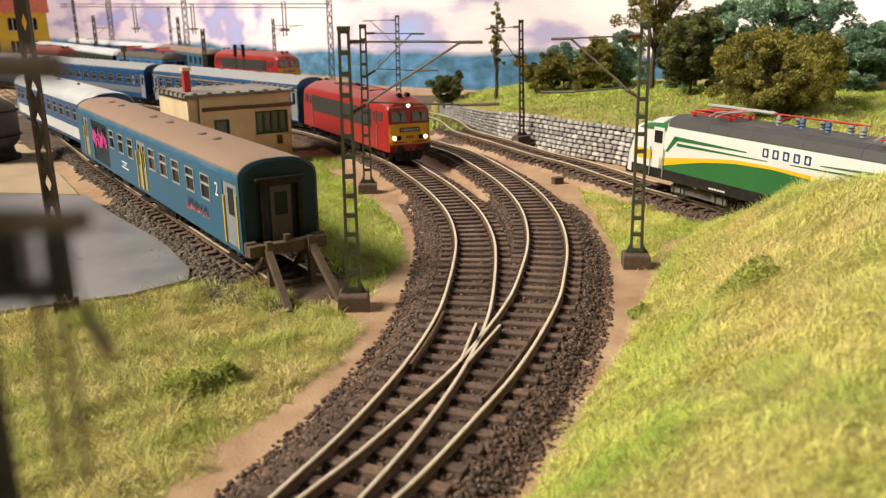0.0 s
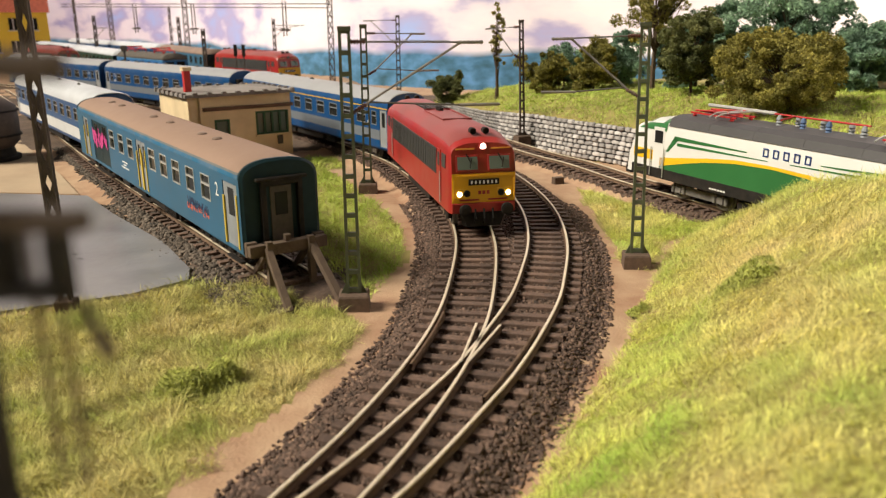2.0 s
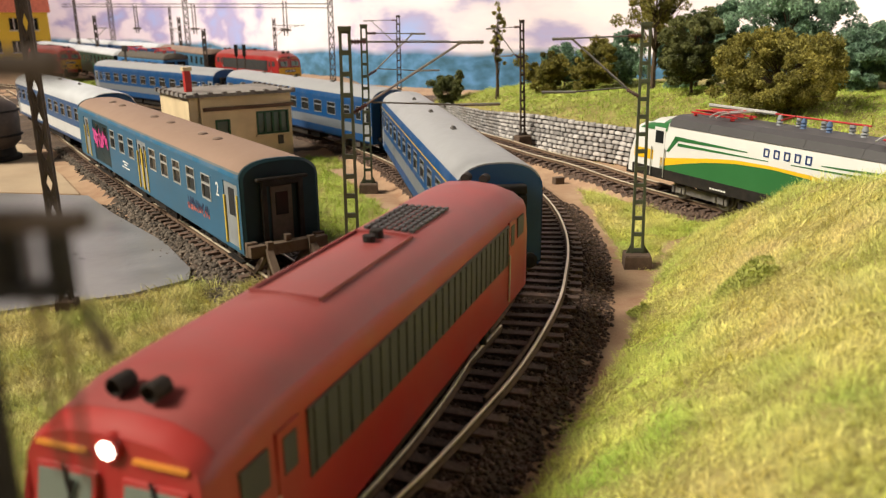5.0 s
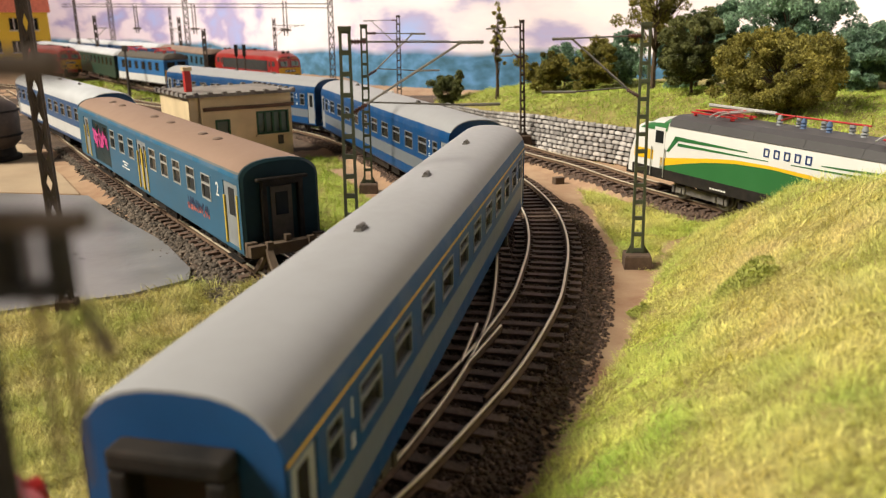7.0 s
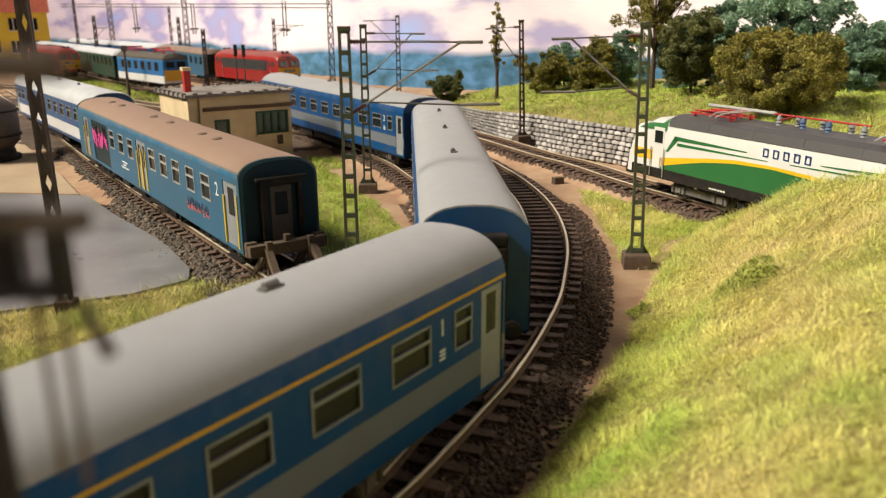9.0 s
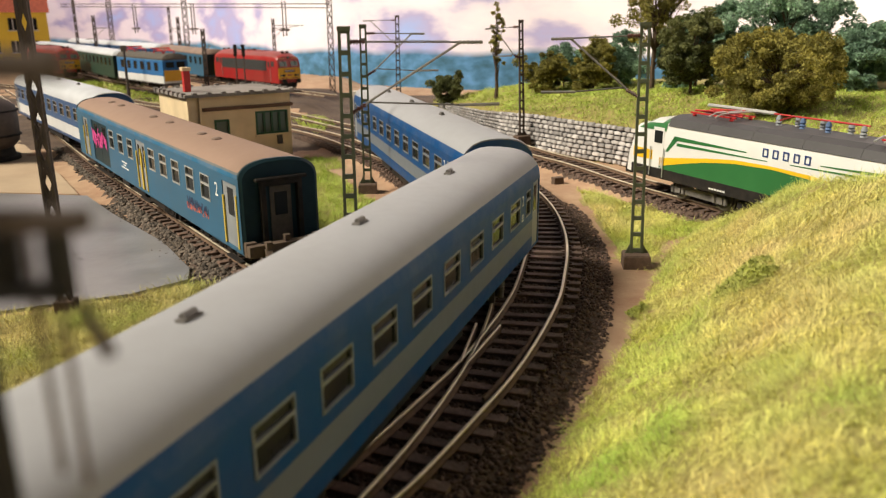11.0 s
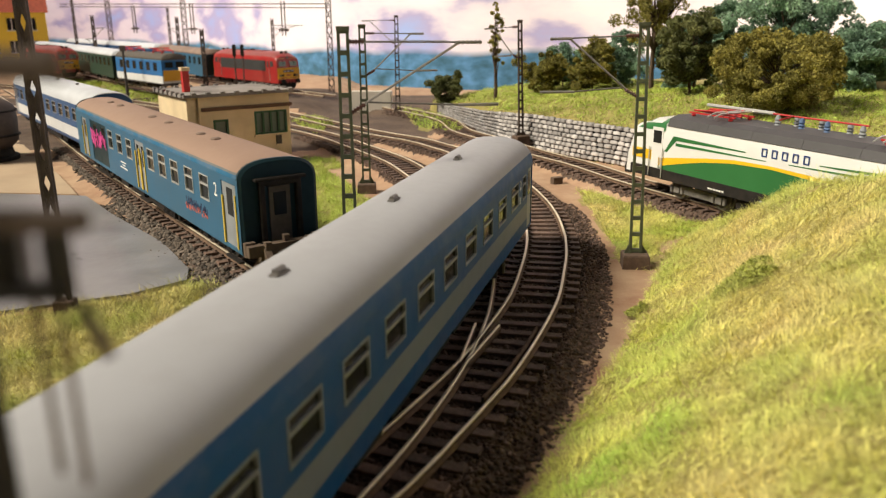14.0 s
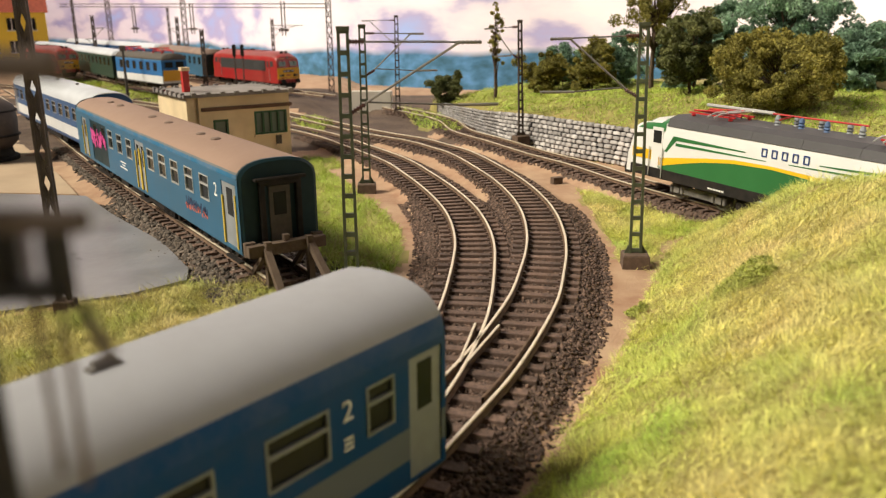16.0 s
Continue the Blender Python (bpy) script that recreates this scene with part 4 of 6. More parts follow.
def parked_coach(m):
    """Old blue coach; its end at +x stands at the buffer stop; the side towards the paved yard is -y."""
    c = empty("parked_coach", m, "weathered blue passenger coach with brown roof parked on the siding", "railway coach", "parked coaches")
    h = 150.0
    X = lambda s: h - s
    holes = [(X(a + 5.4), X(a - 5.4), 23.7, 34.2) for a in (39, 59.3, 80, 99.5, 119.5, 161.5, 182.5, 204)]
    doors = [(X(18), X(2.5), 10.3, 35.5), (X(149), X(131), 10.3, 35.8), (X(256), X(214), 10.3, 35.5), (X(282), X(268), 10.3, 35.0)]
    bm = bmesh.new()
    for y in (-W2, W2):
        side_wall(bm, y, -h, h, 9, 38, holes + doors)
    box(bm, -h + 1, h - 1, -15, 15, 7.6, 9.4)
    body = part("body", bm, M_OLDBLUE, c)
    part("interior", box(bmesh.new(), -h + 2, h - 2, -13.6, 13.6, 10, 36), M_INSIDE, body)
    prof = roof_profile(W2 + 0.05, 37.9, 45.2)
    bm = bmesh.new()
    loft(bm, [[(x, y * k, z if z < 38 else z + dz) for y, z in prof] for x, k, dz in ((-h + 0.3, 0.97, -0.8), (-h + 4, 1, 0), (h - 4, 1, 0), (h - 0.3, 0.97, -0.8))])
    roof = part("roof", fixed(bm), M_OLDROOF, c, smooth=True)
    roof.data.set_sharp_from_angle(angle=radians(40))
    for x in (90, 70, 20, -10, -80, -105):
        bm = bmesh.new()
        lathe(bm, [(2.4, -0.4), (2.2, 0.7), (1.4, 1.2), (0.2, 1.25)], (x, -2.5, 44.9), 12)
        part("roof_vent", fixed(bm), M_OLDVENT, roof)
    for s in (-1, 1):
        e = [(s * h, y * 0.985, z) for y, z in prof] + [(s * h, -W2 * 0.985, 9.0), (s * h, W2 * 0.985, 9.0)]
        bm = bmesh.new()
        inset = [(s * (h + 0.9), y * 0.93, 25 + (z - 25) * 0.95) for _, y, z in e]
        loft(bm, [[(s * (h - 1.5), y, z) for _, y, z in e], e, inset])
        end = part("end_wall", fixed(bm), M_DARKEND, c, "dark green coach end")
        bm = bmesh.new()
        for y0, y1, z0, z1 in ((-8.6, -6.4, 10.5, 36), (6.4, 8.6, 10.5, 36), (-8.6, 8.6, 35, 37.2)):
            a, b = sorted((s * (h + 0.5), s * (h + 3.2)))
            box(bm, a, b, y0, y1, z0, z1, 0.6)
        a, b = sorted((s * (h + 0.9), s * (h + 3.8)))
        box(bm, a, b, -10.5, 10.5, 37, 38.3, 0.5)
        part("gangway", bm, M_BLACK, end, "black gangway surround")
        a, b = sorted((s * (h + 0.5), s * (h + 1.3)))
        d = part("end_door", box(bmesh.new(), a, b, -4.4, 4.4, 11, 34.5, 0.2), M_CHASSIS_GREY, end)
        a, b = sorted((s * (h + 1.2), s * (h + 1.5)))
        part("door_pane", box(bmesh.new(), a, b, -2.6, 2.6, 23, 32, 0.1), M_GLASS, d)
        buffers(c, s * h)
    for xa, xb, za, zb in holes:
        for y in (-W2, W2):
            window(body, y, xa, xb, za, zb, 0.62, M_ALU)
    dm = [M_DOOR_GREY, M_DOOR_GREY, M_DARKEND, M_DOOR_GREY]
    for (xa, xb, za, zb), mt in zip(doors, dm):
        for y in (-W2, W2):
            s = 1 if y > 0 else -1
            y0, y1 = sorted((y - s * 0.35, y - s * 0.9))
            leaves = 2 if xb - xa > 17 else 1
            step = (xb - xa) / leaves
            for k in range(leaves):
                a = xa + k * step
                d = part("door", box(bmesh.new(), a + 0.15, a + step - 0.15, y0, y1, za, zb), mt, body)
                ya, yb = sorted((y - s * 0.3, y - s * 0.5))
                part("door_pane", box(bmesh.new(), a + step * 0.3, a + step * 0.72, ya, yb, 22.5, 33.5), M_GLASS, d)
                if mt is M_DOOR_GREY:
                    ya, yb = sorted((y - s * 0.2, y + s * 0.35))
                    part("door_edge", box(box(bmesh.new(), a, a + 1.2, ya, yb, za, zb - 6), a + step - 1.2, a + step, ya, yb, za, zb - 4), M_YDOOR, d, "yellow door edge")
            part("door_step", box(bmesh.new(), xa, xb, *sorted((y * 0.9, y * 1.02)), 4.5, 5.3), M_BLACK, body)
    text_mesh("class_number", "2", 8.0, M_WHITE, body, upright(X(25.0), -W2 - 0.06, 30.2, 0))
    graffiti(body, M_DARKGRAF, X(52), 18.5, -W2, 0, 3, 14, 26, 2.4)
    graffiti(body, M_REDGRAF, X(52), 16.5, -W2, 0, 9, 14, 28, 1.6)
    graffiti(body, M_PINK, X(238), 25.0, -W2, 0, 5, 14, 36, 5.0)
    bm = bmesh.new()
    for r, (a, b) in enumerate(((172, 184), (175, 181), (170, 186))):
        box(bm, X(b), X(a), -W2 - 0.06, -W2 + 0.1, 18.8 - r * 1.6, 19.5 - r * 1.6)
    part("small_lettering", bm, M_WHITE, body)
    bm = bmesh.new()
    for x, w_ in ((50, 9), (20, 14), (-15, 12), (-45, 8)):
        for sy in (-1, 1):
            box(bm, x - w_, x + w_, *sorted((sy * 6, sy * 13)), 2.8, 7.7, 0.5)
    for k in range(9):
        x = 56 - k * 2.2
        box(bm, x - 0.6, x + 0.6, -14.4, -13, 3.5, 7.5)
    part("underframe", bm, M_BLACK, c)
    for s in (1, -1):
        bogie(c, s * 108)
    return c


# ---- the white and green electric engine ----
def electric_engine(m):
    """Nose at x=0 going back to -x; the side towards the camera is -y."""
    c = empty("electric_locomotive", m, "white and green electric locomotive with yellow stripe and red pantographs", "locomotive", "parked engines")
    L = 216.0
    w = 16.4
    prof = lambda k, top, low=10.2: [(w * k, low), (w * k, 20), (w * k, 30), (w * k * 0.985, 36), (w * k * 0.93, min(40.5, top)), (w * k * 0.62, min(42.3, top)), (0, min(42.6, top))]

    def ring(x, k, top, lean=0.0):
        p = prof(k, top)
        p = p + [(-y, z) for y, z in p[-2::-1]]
        return [(x + math.copysign(1, x + L / 2) * -max(0, z - 17) * lean, y, z) for y, z in p]
    bm = bmesh.new()
    loft(bm, [ring(-L, 0.8, 36.5, 0.38), ring(-L + 2, 0.88, 37.5, 0.38), ring(-L + 8, 0.97, 39.5, 0.34), ring(-L + 20, 1, 42.6, 0.1), ring(-L + 34, 1, 42.6), ring(-34, 1, 42.6), ring(-20, 1, 42.6, 0.1),
              ring(-8, 0.97, 39.5, 0.34), ring(-2, 0.88, 37.5, 0.38), ring(0, 0.8, 36.5, 0.38)])
    body = part("body", fixed(bm), M_VWHITE, c, smooth=True)
    body.data.set_sharp_from_angle(angle=radians(38))

    def decal(name, top, bottom, xs, mat, d=0.12, y=None):
        """A painted field on both sides between two height curves."""
        for sy in (-1, 1):
            b2 = bmesh.new()
            yy = sy * (w + d)
            up = [b2.verts.new((-x, yy, top(x))) for x in xs]
            dn = [b2.verts.new((-x, yy, bottom(x))) for x in xs]
            ub = [b2.verts.new((-x, yy - sy * 0.3, top(x))) for x in xs]
            for i in range(len(xs) - 1):
                b2.faces.new((up[i], up[i + 1], dn[i + 1], dn[i]))
                b2.faces.new((up[i], up[i + 1], ub[i + 1], ub[i]))
            part(name, fixed(b2), mat, body)
    arch = lambda x: float(np.interp(x, [20, 33, 50, 65, 85, 108, 130, 150, 166, 183, 196], [16.5, 17.2, 21.0, 24.0, 26.6, 27.6, 26.6, 24.0, 21.0, 17.2, 16.5]))
    xs = list(np.linspace(31, 185, 40))
    decal("green_field", arch, lambda x: 15.5, xs, M_VGREEN)
    decal("yellow_stripe", lambda x: arch(x) + float(np.interp(x, [31, 60, 108, 156, 185], [4.6, 2.4, 1.5, 2.4, 4.6])), lambda x: arch(x) + 0.1, xs, M_VYELLOW)
    decal("yellow_cab_field", lambda x: 25.0, lambda x: 19.6, [9, 18, 31], M_VYELLOW, 0.1)
    for x0, x1, za, zb, t0, t1 in ((42, 92, 34.6, 33.6, 2.2, 0.4), (44, 105, 31.2, 31.2, 1.6, 0.3), (118, 175, 31.6, 33.0, 0.3, 1.4), (134, 175, 33.8, 35.6, 0.3, 1.6)):
        decal("green_stripe", lambda x: float(np.interp(x, [x0, x1], [za, zb])), lambda x: float(np.interp(x, [x0, x1], [za - t0, zb - t1])), [x0, (x0 + x1) / 2, x1], M_VGREEN, 0.14)
    for sy in (-1, 1):
        b2 = bmesh.new()
        yy = sy * (w + 0.14)
        for q in (((-42, 34.6), (-44.5, 32.6), (-37.5, 25.6), (-35.5, 25.6)),):
            a = [b2.verts.new((x, yy, z)) for x, z in q]
            b = [b2.verts.new((x, yy - sy * 0.4, z)) for x, z in q]
            b2.faces.new(a)
            for i in range(4):
                b2.faces.new((a[i], a[(i + 1) % 4], b[(i + 1) % 4], b[i]))
        part("green_stripe", fixed(b2), M_VGREEN, body)
        # company mark drawn as plain blocks
        for k in range(5):
            xx = -(103.5 + k * 5.9)
            y0, y1 = sorted((sy * (w + 0.05), sy * (w + 0.2)))
            bm = bmesh.new()
            for a, b, z0, z1 in ((-1.6, 1.6, 32.9, 33.5), (-1.6, 1.6, 36.3, 36.9), (-1.6, -1.0, 33.5, 36.3), (1.0, 1.6, 33.5, 36.3)):
                box(bm, xx + a, xx + b, y0, y1, z0, z1)
            part("mark_block", bm, M_NAVY, body)
        y0, y1 = sorted((sy * (w - 0.4), sy * (w + 0.2)))
        for xx in (-29.5, -L + 29.5):
            d = part("cab_door", box(bmesh.new(), xx - 4.3, xx + 4.3, y0, sy * (w + 0.12) if sy > 0 else y1, 11.5, 38, 0.1), M_VWHITE, body)
            y2, y3 = sorted((sy * (w + 0.1), sy * (w + 0.3)))
            part("cab_window", box(bmesh.new(), xx - 3.2, xx + 3.2, y2, y3, 29.5, 36.2, 0.08), M_GLASS, d)
            for e in (-5.3, 5.3):
                part("handrail", rod(bmesh.new(), (xx + e, sy * (w + 0.8), 11), (xx + e, sy * (w + 0.8), 27), 0.3), M_ALU, d)
        # dark sill with small lettering bars
        y0, y1 = sorted((sy * (w - 0.6), sy * (w + 0.25)))
        sill = part("sill", box(bmesh.new(), -L + 8, -8, y0, y1, 10.0, 15.6, 0.2), M_BLACK, c)
        bm = bmesh.new()
        y2, y3 = sorted((sy * (w + 0.2), sy * (w + 0.32)))
        for xx, n_ in ((-70, 6), (-104, 3), (-122, 14)):
            for k in range(n_):
                box(bm, xx - k * 1.9 - 1.4, xx - k * 1.9, y2, y3, 11.3, 12.1)
        part("small_lettering", bm, M_WHITE, sill)
    # green cab roofs, grey roof panels
    for s in (0, 1):
        bm = bmesh.new()
        sg = lambda x: -x if s == 0 else -L + x
        loft(bm, [[(sg(x), y, z + 0.15) for y, z in ((w * k, 36.2), (w * k * 0.95, zt - 2.0), (w * k * 0.62, zt), (0, zt + 0.3), (-w * k * 0.62, zt), (-w * k * 0.95, zt - 2.0), (-w * k, 36.2))] for x, k, zt in ((12, 0.96, 38.0), (20, 1.0, 41.5), (35, 1.0, 42.5))], closed=False)
        part("cab_roof", fixed(bm), M_VGREEN, c, "green cab roof", smooth=True)
        bm = bmesh.new()
        x0, x1 = sorted((sg(3.5), sg(9.5)))
        loft(bm, [[(sg(x), y, z) for y, z in ((-13, zz), (13, zz), (13.2, zz + 0.6), (-13.2, zz + 0.6))] for x, zz in ((5.3, 28.5), (9.8, 37))])
        part("windscreen", fixed(bm), M_GLASS, c)
        bm = bmesh.new()
        x0, x1 = sorted((sg(-1.2), sg(4)))
        box(bm, x0, x1, -13.5, 13.5, 8, 13, 0.8)
        part("buffer_beam", bm, M_BLACK, c)
        buffers(c, 0 if s == 0 else -L)
        for sy in (-1, 1):
            y0, y1 = sorted((sy * 8, sy * 12.5))
            part("headlamp", box(bmesh.new(), *sorted((sg(-0.6), sg(2.5))), y0, y1, 17, 20, 0.4), M_GLASS, c)
    for k in range(5):
        x0 = -36 - k * 29
        bm = bmesh.new()
        ring2 = lambda x: [(x, y, z) for y, z in ((-16.0, 39.4), (-14.4, 43.4), (-9.5, 45.2), (9.5, 45.2), (14.4, 43.4), (16.0, 39.4))]
        loft(bm, [ring2(x0), ring2(x0 - 28.85)])
        part("roof_panel", fixed(bm), M_VROOF, c)
    # pantographs and roof insulators
    for x0, sgn in ((-58, 1), (-170, -1)):
        p = part("pantograph", box(box(bmesh.new(), x0 - 16, x0 + 16, -7, -6, 46.6, 47.4), x0 - 16, x0 + 16, 6, 7, 46.6, 47.4), M_SIGNALRED, c, "folded red pantograph")
        bm = bmesh.new()
        for y in (-5.5, 5.5):
            rod(bm, (x0 - 16 * sgn, y * 0.4, 47.4), (x0 + 14 * sgn, y, 48.2), 0.5, n=6)
            rod(bm, (x0 + 14 * sgn, y, 48.2), (x0 - 10 * sgn, y, 49.4), 0.4, n=6)
        part("arm", bm, M_SIGNALRED, p)
        bm = bmesh.new()
        for x in (-2.2, 2.2):
            rod(bm, (x0 - 10 * sgn + x, -12, 49.2), (x0 - 10 * sgn + x, 12, 49.2), 0.6, n=6)
            for y in (-12, 12):
                rod(bm, (x0 - 10 * sgn + x, y, 49.2), (x0 - 10 * sgn + x, y * 1.4, 47.6), 0.45, n=6)
        rod(bm, (x0 - 26, -9.5, 49.6), (x0 + 20, -9.5, 49.6), 0.9, n=6)
        part("collector", bm, M_ALU, p, "pale contact strip")
        for x in (-13, 13):
            for y in (-6.5, 6.5):
                part("insulator", lathe(bmesh.new(), [(1.4, 44.8), (0.8, 45.4), (1.4, 45.8), (0.8, 46.2), (1.1, 46.7)], (x0 + x, y, 0), 10), M_SIGNALRED, p)
    for k, x in enumerate((-92, -99, -106, -113, -120, -128, -138, -150)):
        y = -8 if k % 2 else -3
        mt = material("blue_insulator", (0.10, 0.17, 0.32), 0.4) if k in (2, 4) else M_DOOR_GREY
        part("insulator", lathe(bmesh.new(), [(1.8, 44.8), (1.0, 46), (1.7, 46.6), (1.0, 47.4), (1.5, 48.0), (0.8, 50.0), (0.2, 50.2)], (x, y, 0), 10), mt, c)
    bm = bmesh.new()
    rod(bm, (-88, -4, 50.2), (-140, -4, 50.2), 0.45, n=6)
    rod(bm, (-100, -4, 50.2), (-100, 5, 49), 0.45, n=6)
    part("busbar", bm, M_SIGNALRED, c)
    for x in (-58, -158):
        bogie(c, x, 6.6, 15.5, M_BOGIE_GREY)
    bm = bmesh.new()
    box(bm, -130, -86, -13, 13, 2.6, 8, 0.8)
    part("transformer_box", bm, M_BLACK, c)
    return c


# ---- overhead line masts ----
def insulator(bm_or_parent, p, q, parent):
    p, q = Vector(p), Vector(q)
    bm = bmesh.new()
    n = 5
    for k in range(n):
        a = p + (q - p) * ((k + 0.2) / n)
        b = p + (q - p) * ((k + 0.75) / n)
        rod(bm, a, b, 1.05, 0.6, 10)
    rod(bm, p, q, 0.5)
    return part("insulator", bm, M_INSUL, parent, "brown ribbed insulator")


def ladder_mast(x, y, turn, top, arm, reg, mat, arm_z=0.93, label="olive green lattice mast with a cantilever arm over the track", w0=2.2, w1=1.5, base_z=-7, plinth=6.0, lean=0.0):
    """A two-legged mast; its arm points along local +x. arm: reach of the top tube, reg: reach of the lower tube."""
    m = empty("catenary_mast", at_mm(x, y, base_z, turn, 0, lean), label, "catenary mast", "overhead line masts")
    H = top - base_z
    bm = bmesh.new()
    loft(bm, [[(a * k, b * k, z) for a, b in ((-5.5, -5), (5.5, -5), (5.5, 5), (-5.5, 5))] for z, k in ((-1.5, 1.06), (0, 1.05), (plinth - 0.6, 1.0), (plinth, 0.93))])
    pl = part("plinth", fixed(bm), M_PLINTH, m, "brown mast plinth")
    for s in (-1, 1):
        bm = bmesh.new()
        loft(bm, [[(s * (w0 + a), b, plinth) for a, b in ((-0.55, -0.9), (0.55, -0.9), (0.55, 0.9), (-0.55, 0.9))], [(s * (w1 + a), b * 0.8, H) for a, b in ((-0.5, -0.9), (0.5, -0.9), (0.5, 0.9), (-0.5, 0.9))]])
        part("leg", fixed(bm), mat, m)
        bm = bmesh.new()
        v = [bm.verts.new((s * (w0 + a), b, z)) for b in (-0.3, 0.3) for a, z in ((0.4, plinth), (2.6, plinth), (0.3, plinth + 4.5))]
        bm.faces.new(v[:3])
        bm.faces.new(v[3:])
        for i in range(3):
            bm.faces.new((v[i], v[(i + 1) % 3], v[3 + (i + 1) % 3], v[3 + i]))
        part("gusset", fixed(bm), mat, m)
    n = 13
    for k in range(n + 1):
        z = plinth + 1.2 + (H - plinth - 2.2) * k / n
        wz = w0 + (w1 - w0) * (z - plinth) / (H - plinth)
        part("batten", box(bmesh.new(), -wz + 0.3, wz - 0.3, -0.75, 0.75, z - 0.8, z + 0.8), mat, m)
    part("cap", box(bmesh.new(), -w1 - 0.7, w1 + 0.7, -0.95, 0.95, H - 1.0, H + 0.6, 0.15), mat, m)
    zt, zl = H - 4.5, H - 27
    if arm:
        s = 1 if arm > 0 else -1
        insulator(None, (s * (w1 + 0.5), 0, zt), (s * (w1 + 5.5), 0, zt), m)
        insulator(None, (s * (w0 - 0.2), 0, zl - 1.2), (s * (w0 + 4.6), 0, zl + 1.6), m)
        part("top_tube", rod(bmesh.new(), (s * 6.5, 0, zt), (arm, 0, zt - 0.4), 0.32, n=8), M_DARKTUBE, m)
        bm = rod(bmesh.new(), (arm - s * 9, 0, zt - 0.4), (arm, 0, zt - 0.4), 0.5, n=8)
        for k in range(6):
            xx = arm - s * (1 + k * 1.4)
            rod(bm, (xx, 0, zt - 0.4), (xx + s * 0.5, 0, zt - 0.4), 0.68, n=8)
        part("wire_clamp", bm, M_TUBE, m)
        part("stay_tube", rod(bmesh.new(), (s * 6.6, 0, zl + 1.8), (arm - s * 8, 0, zt - 0.6), 0.42, n=8), M_TUBE, m)
        part("steady_tube", rod(bmesh.new(), (s * 6.9, 0, zl + 2.4), (reg - s * 12, 0, zl + 1.0), 0.3, n=8), M_DARKTUBE, m)
        bm = rod(bmesh.new(), (reg - s * 14, 0, zl + 1.0), (reg, 0, zl + 1.2), 0.55, n=8)
        part("steady_clamp", bm, M_TUBE, m)
    return m


def lattice_mast(x, y, turn, top, mat, label, w0=3.0, w1=2.2, arms=(), base_z=-7, panels=11):
    """A four-legged braced mast."""
    m = empty("lattice_mast", at_mm(x, y, base_z, turn), label, "catenary mast", "yard masts")
    H = top - base_z
    part("plinth", box(bmesh.new(), -w0 * 1.9, w0 * 1.9, -w0 * 1.7, w0 * 1.7, -1.5, 5, 0.6), M_PLINTH, m, "brown mast plinth")
    wz = lambda z: w0 + (w1 - w0) * z / H
    for sx in (-1, 1):
        for sy in (-1, 1):
            part("leg", bar(bmesh.new(), (sx * w0, sy * w0 * 0.6, 4), (sx * w1, sy * w1 * 0.6, H), 0.8, 0.8), mat, m)
    for k in range(panels):
        za, zb = 5 + (H - 6) * k / panels, 5 + (H - 6) * (k + 1) / panels
        for sy in (-1, 1):
            bm = bmesh.new()
            bar(bm, (-wz(za), sy * wz(za) * 0.6, za), (wz(zb), sy * wz(zb) * 0.6, zb), 0.45, 0.7)
            bar(bm, (wz(za), sy * wz(za) * 0.6, za), (-wz(zb), sy * wz(zb) * 0.6, zb), 0.45, 0.7)
            part("brace", bm, mat, m)
    for x1, z, dz in arms:
        bm = rod(bmesh.new(), (0, 0, z), (x1, 0, z), 0.5, n=6)
        rod(bm, (0, 0, z - dz), (x1 * 0.85, 0, z), 0.4, n=6)
        part("arm", bm, M_DARKTUBE, m)
    return m


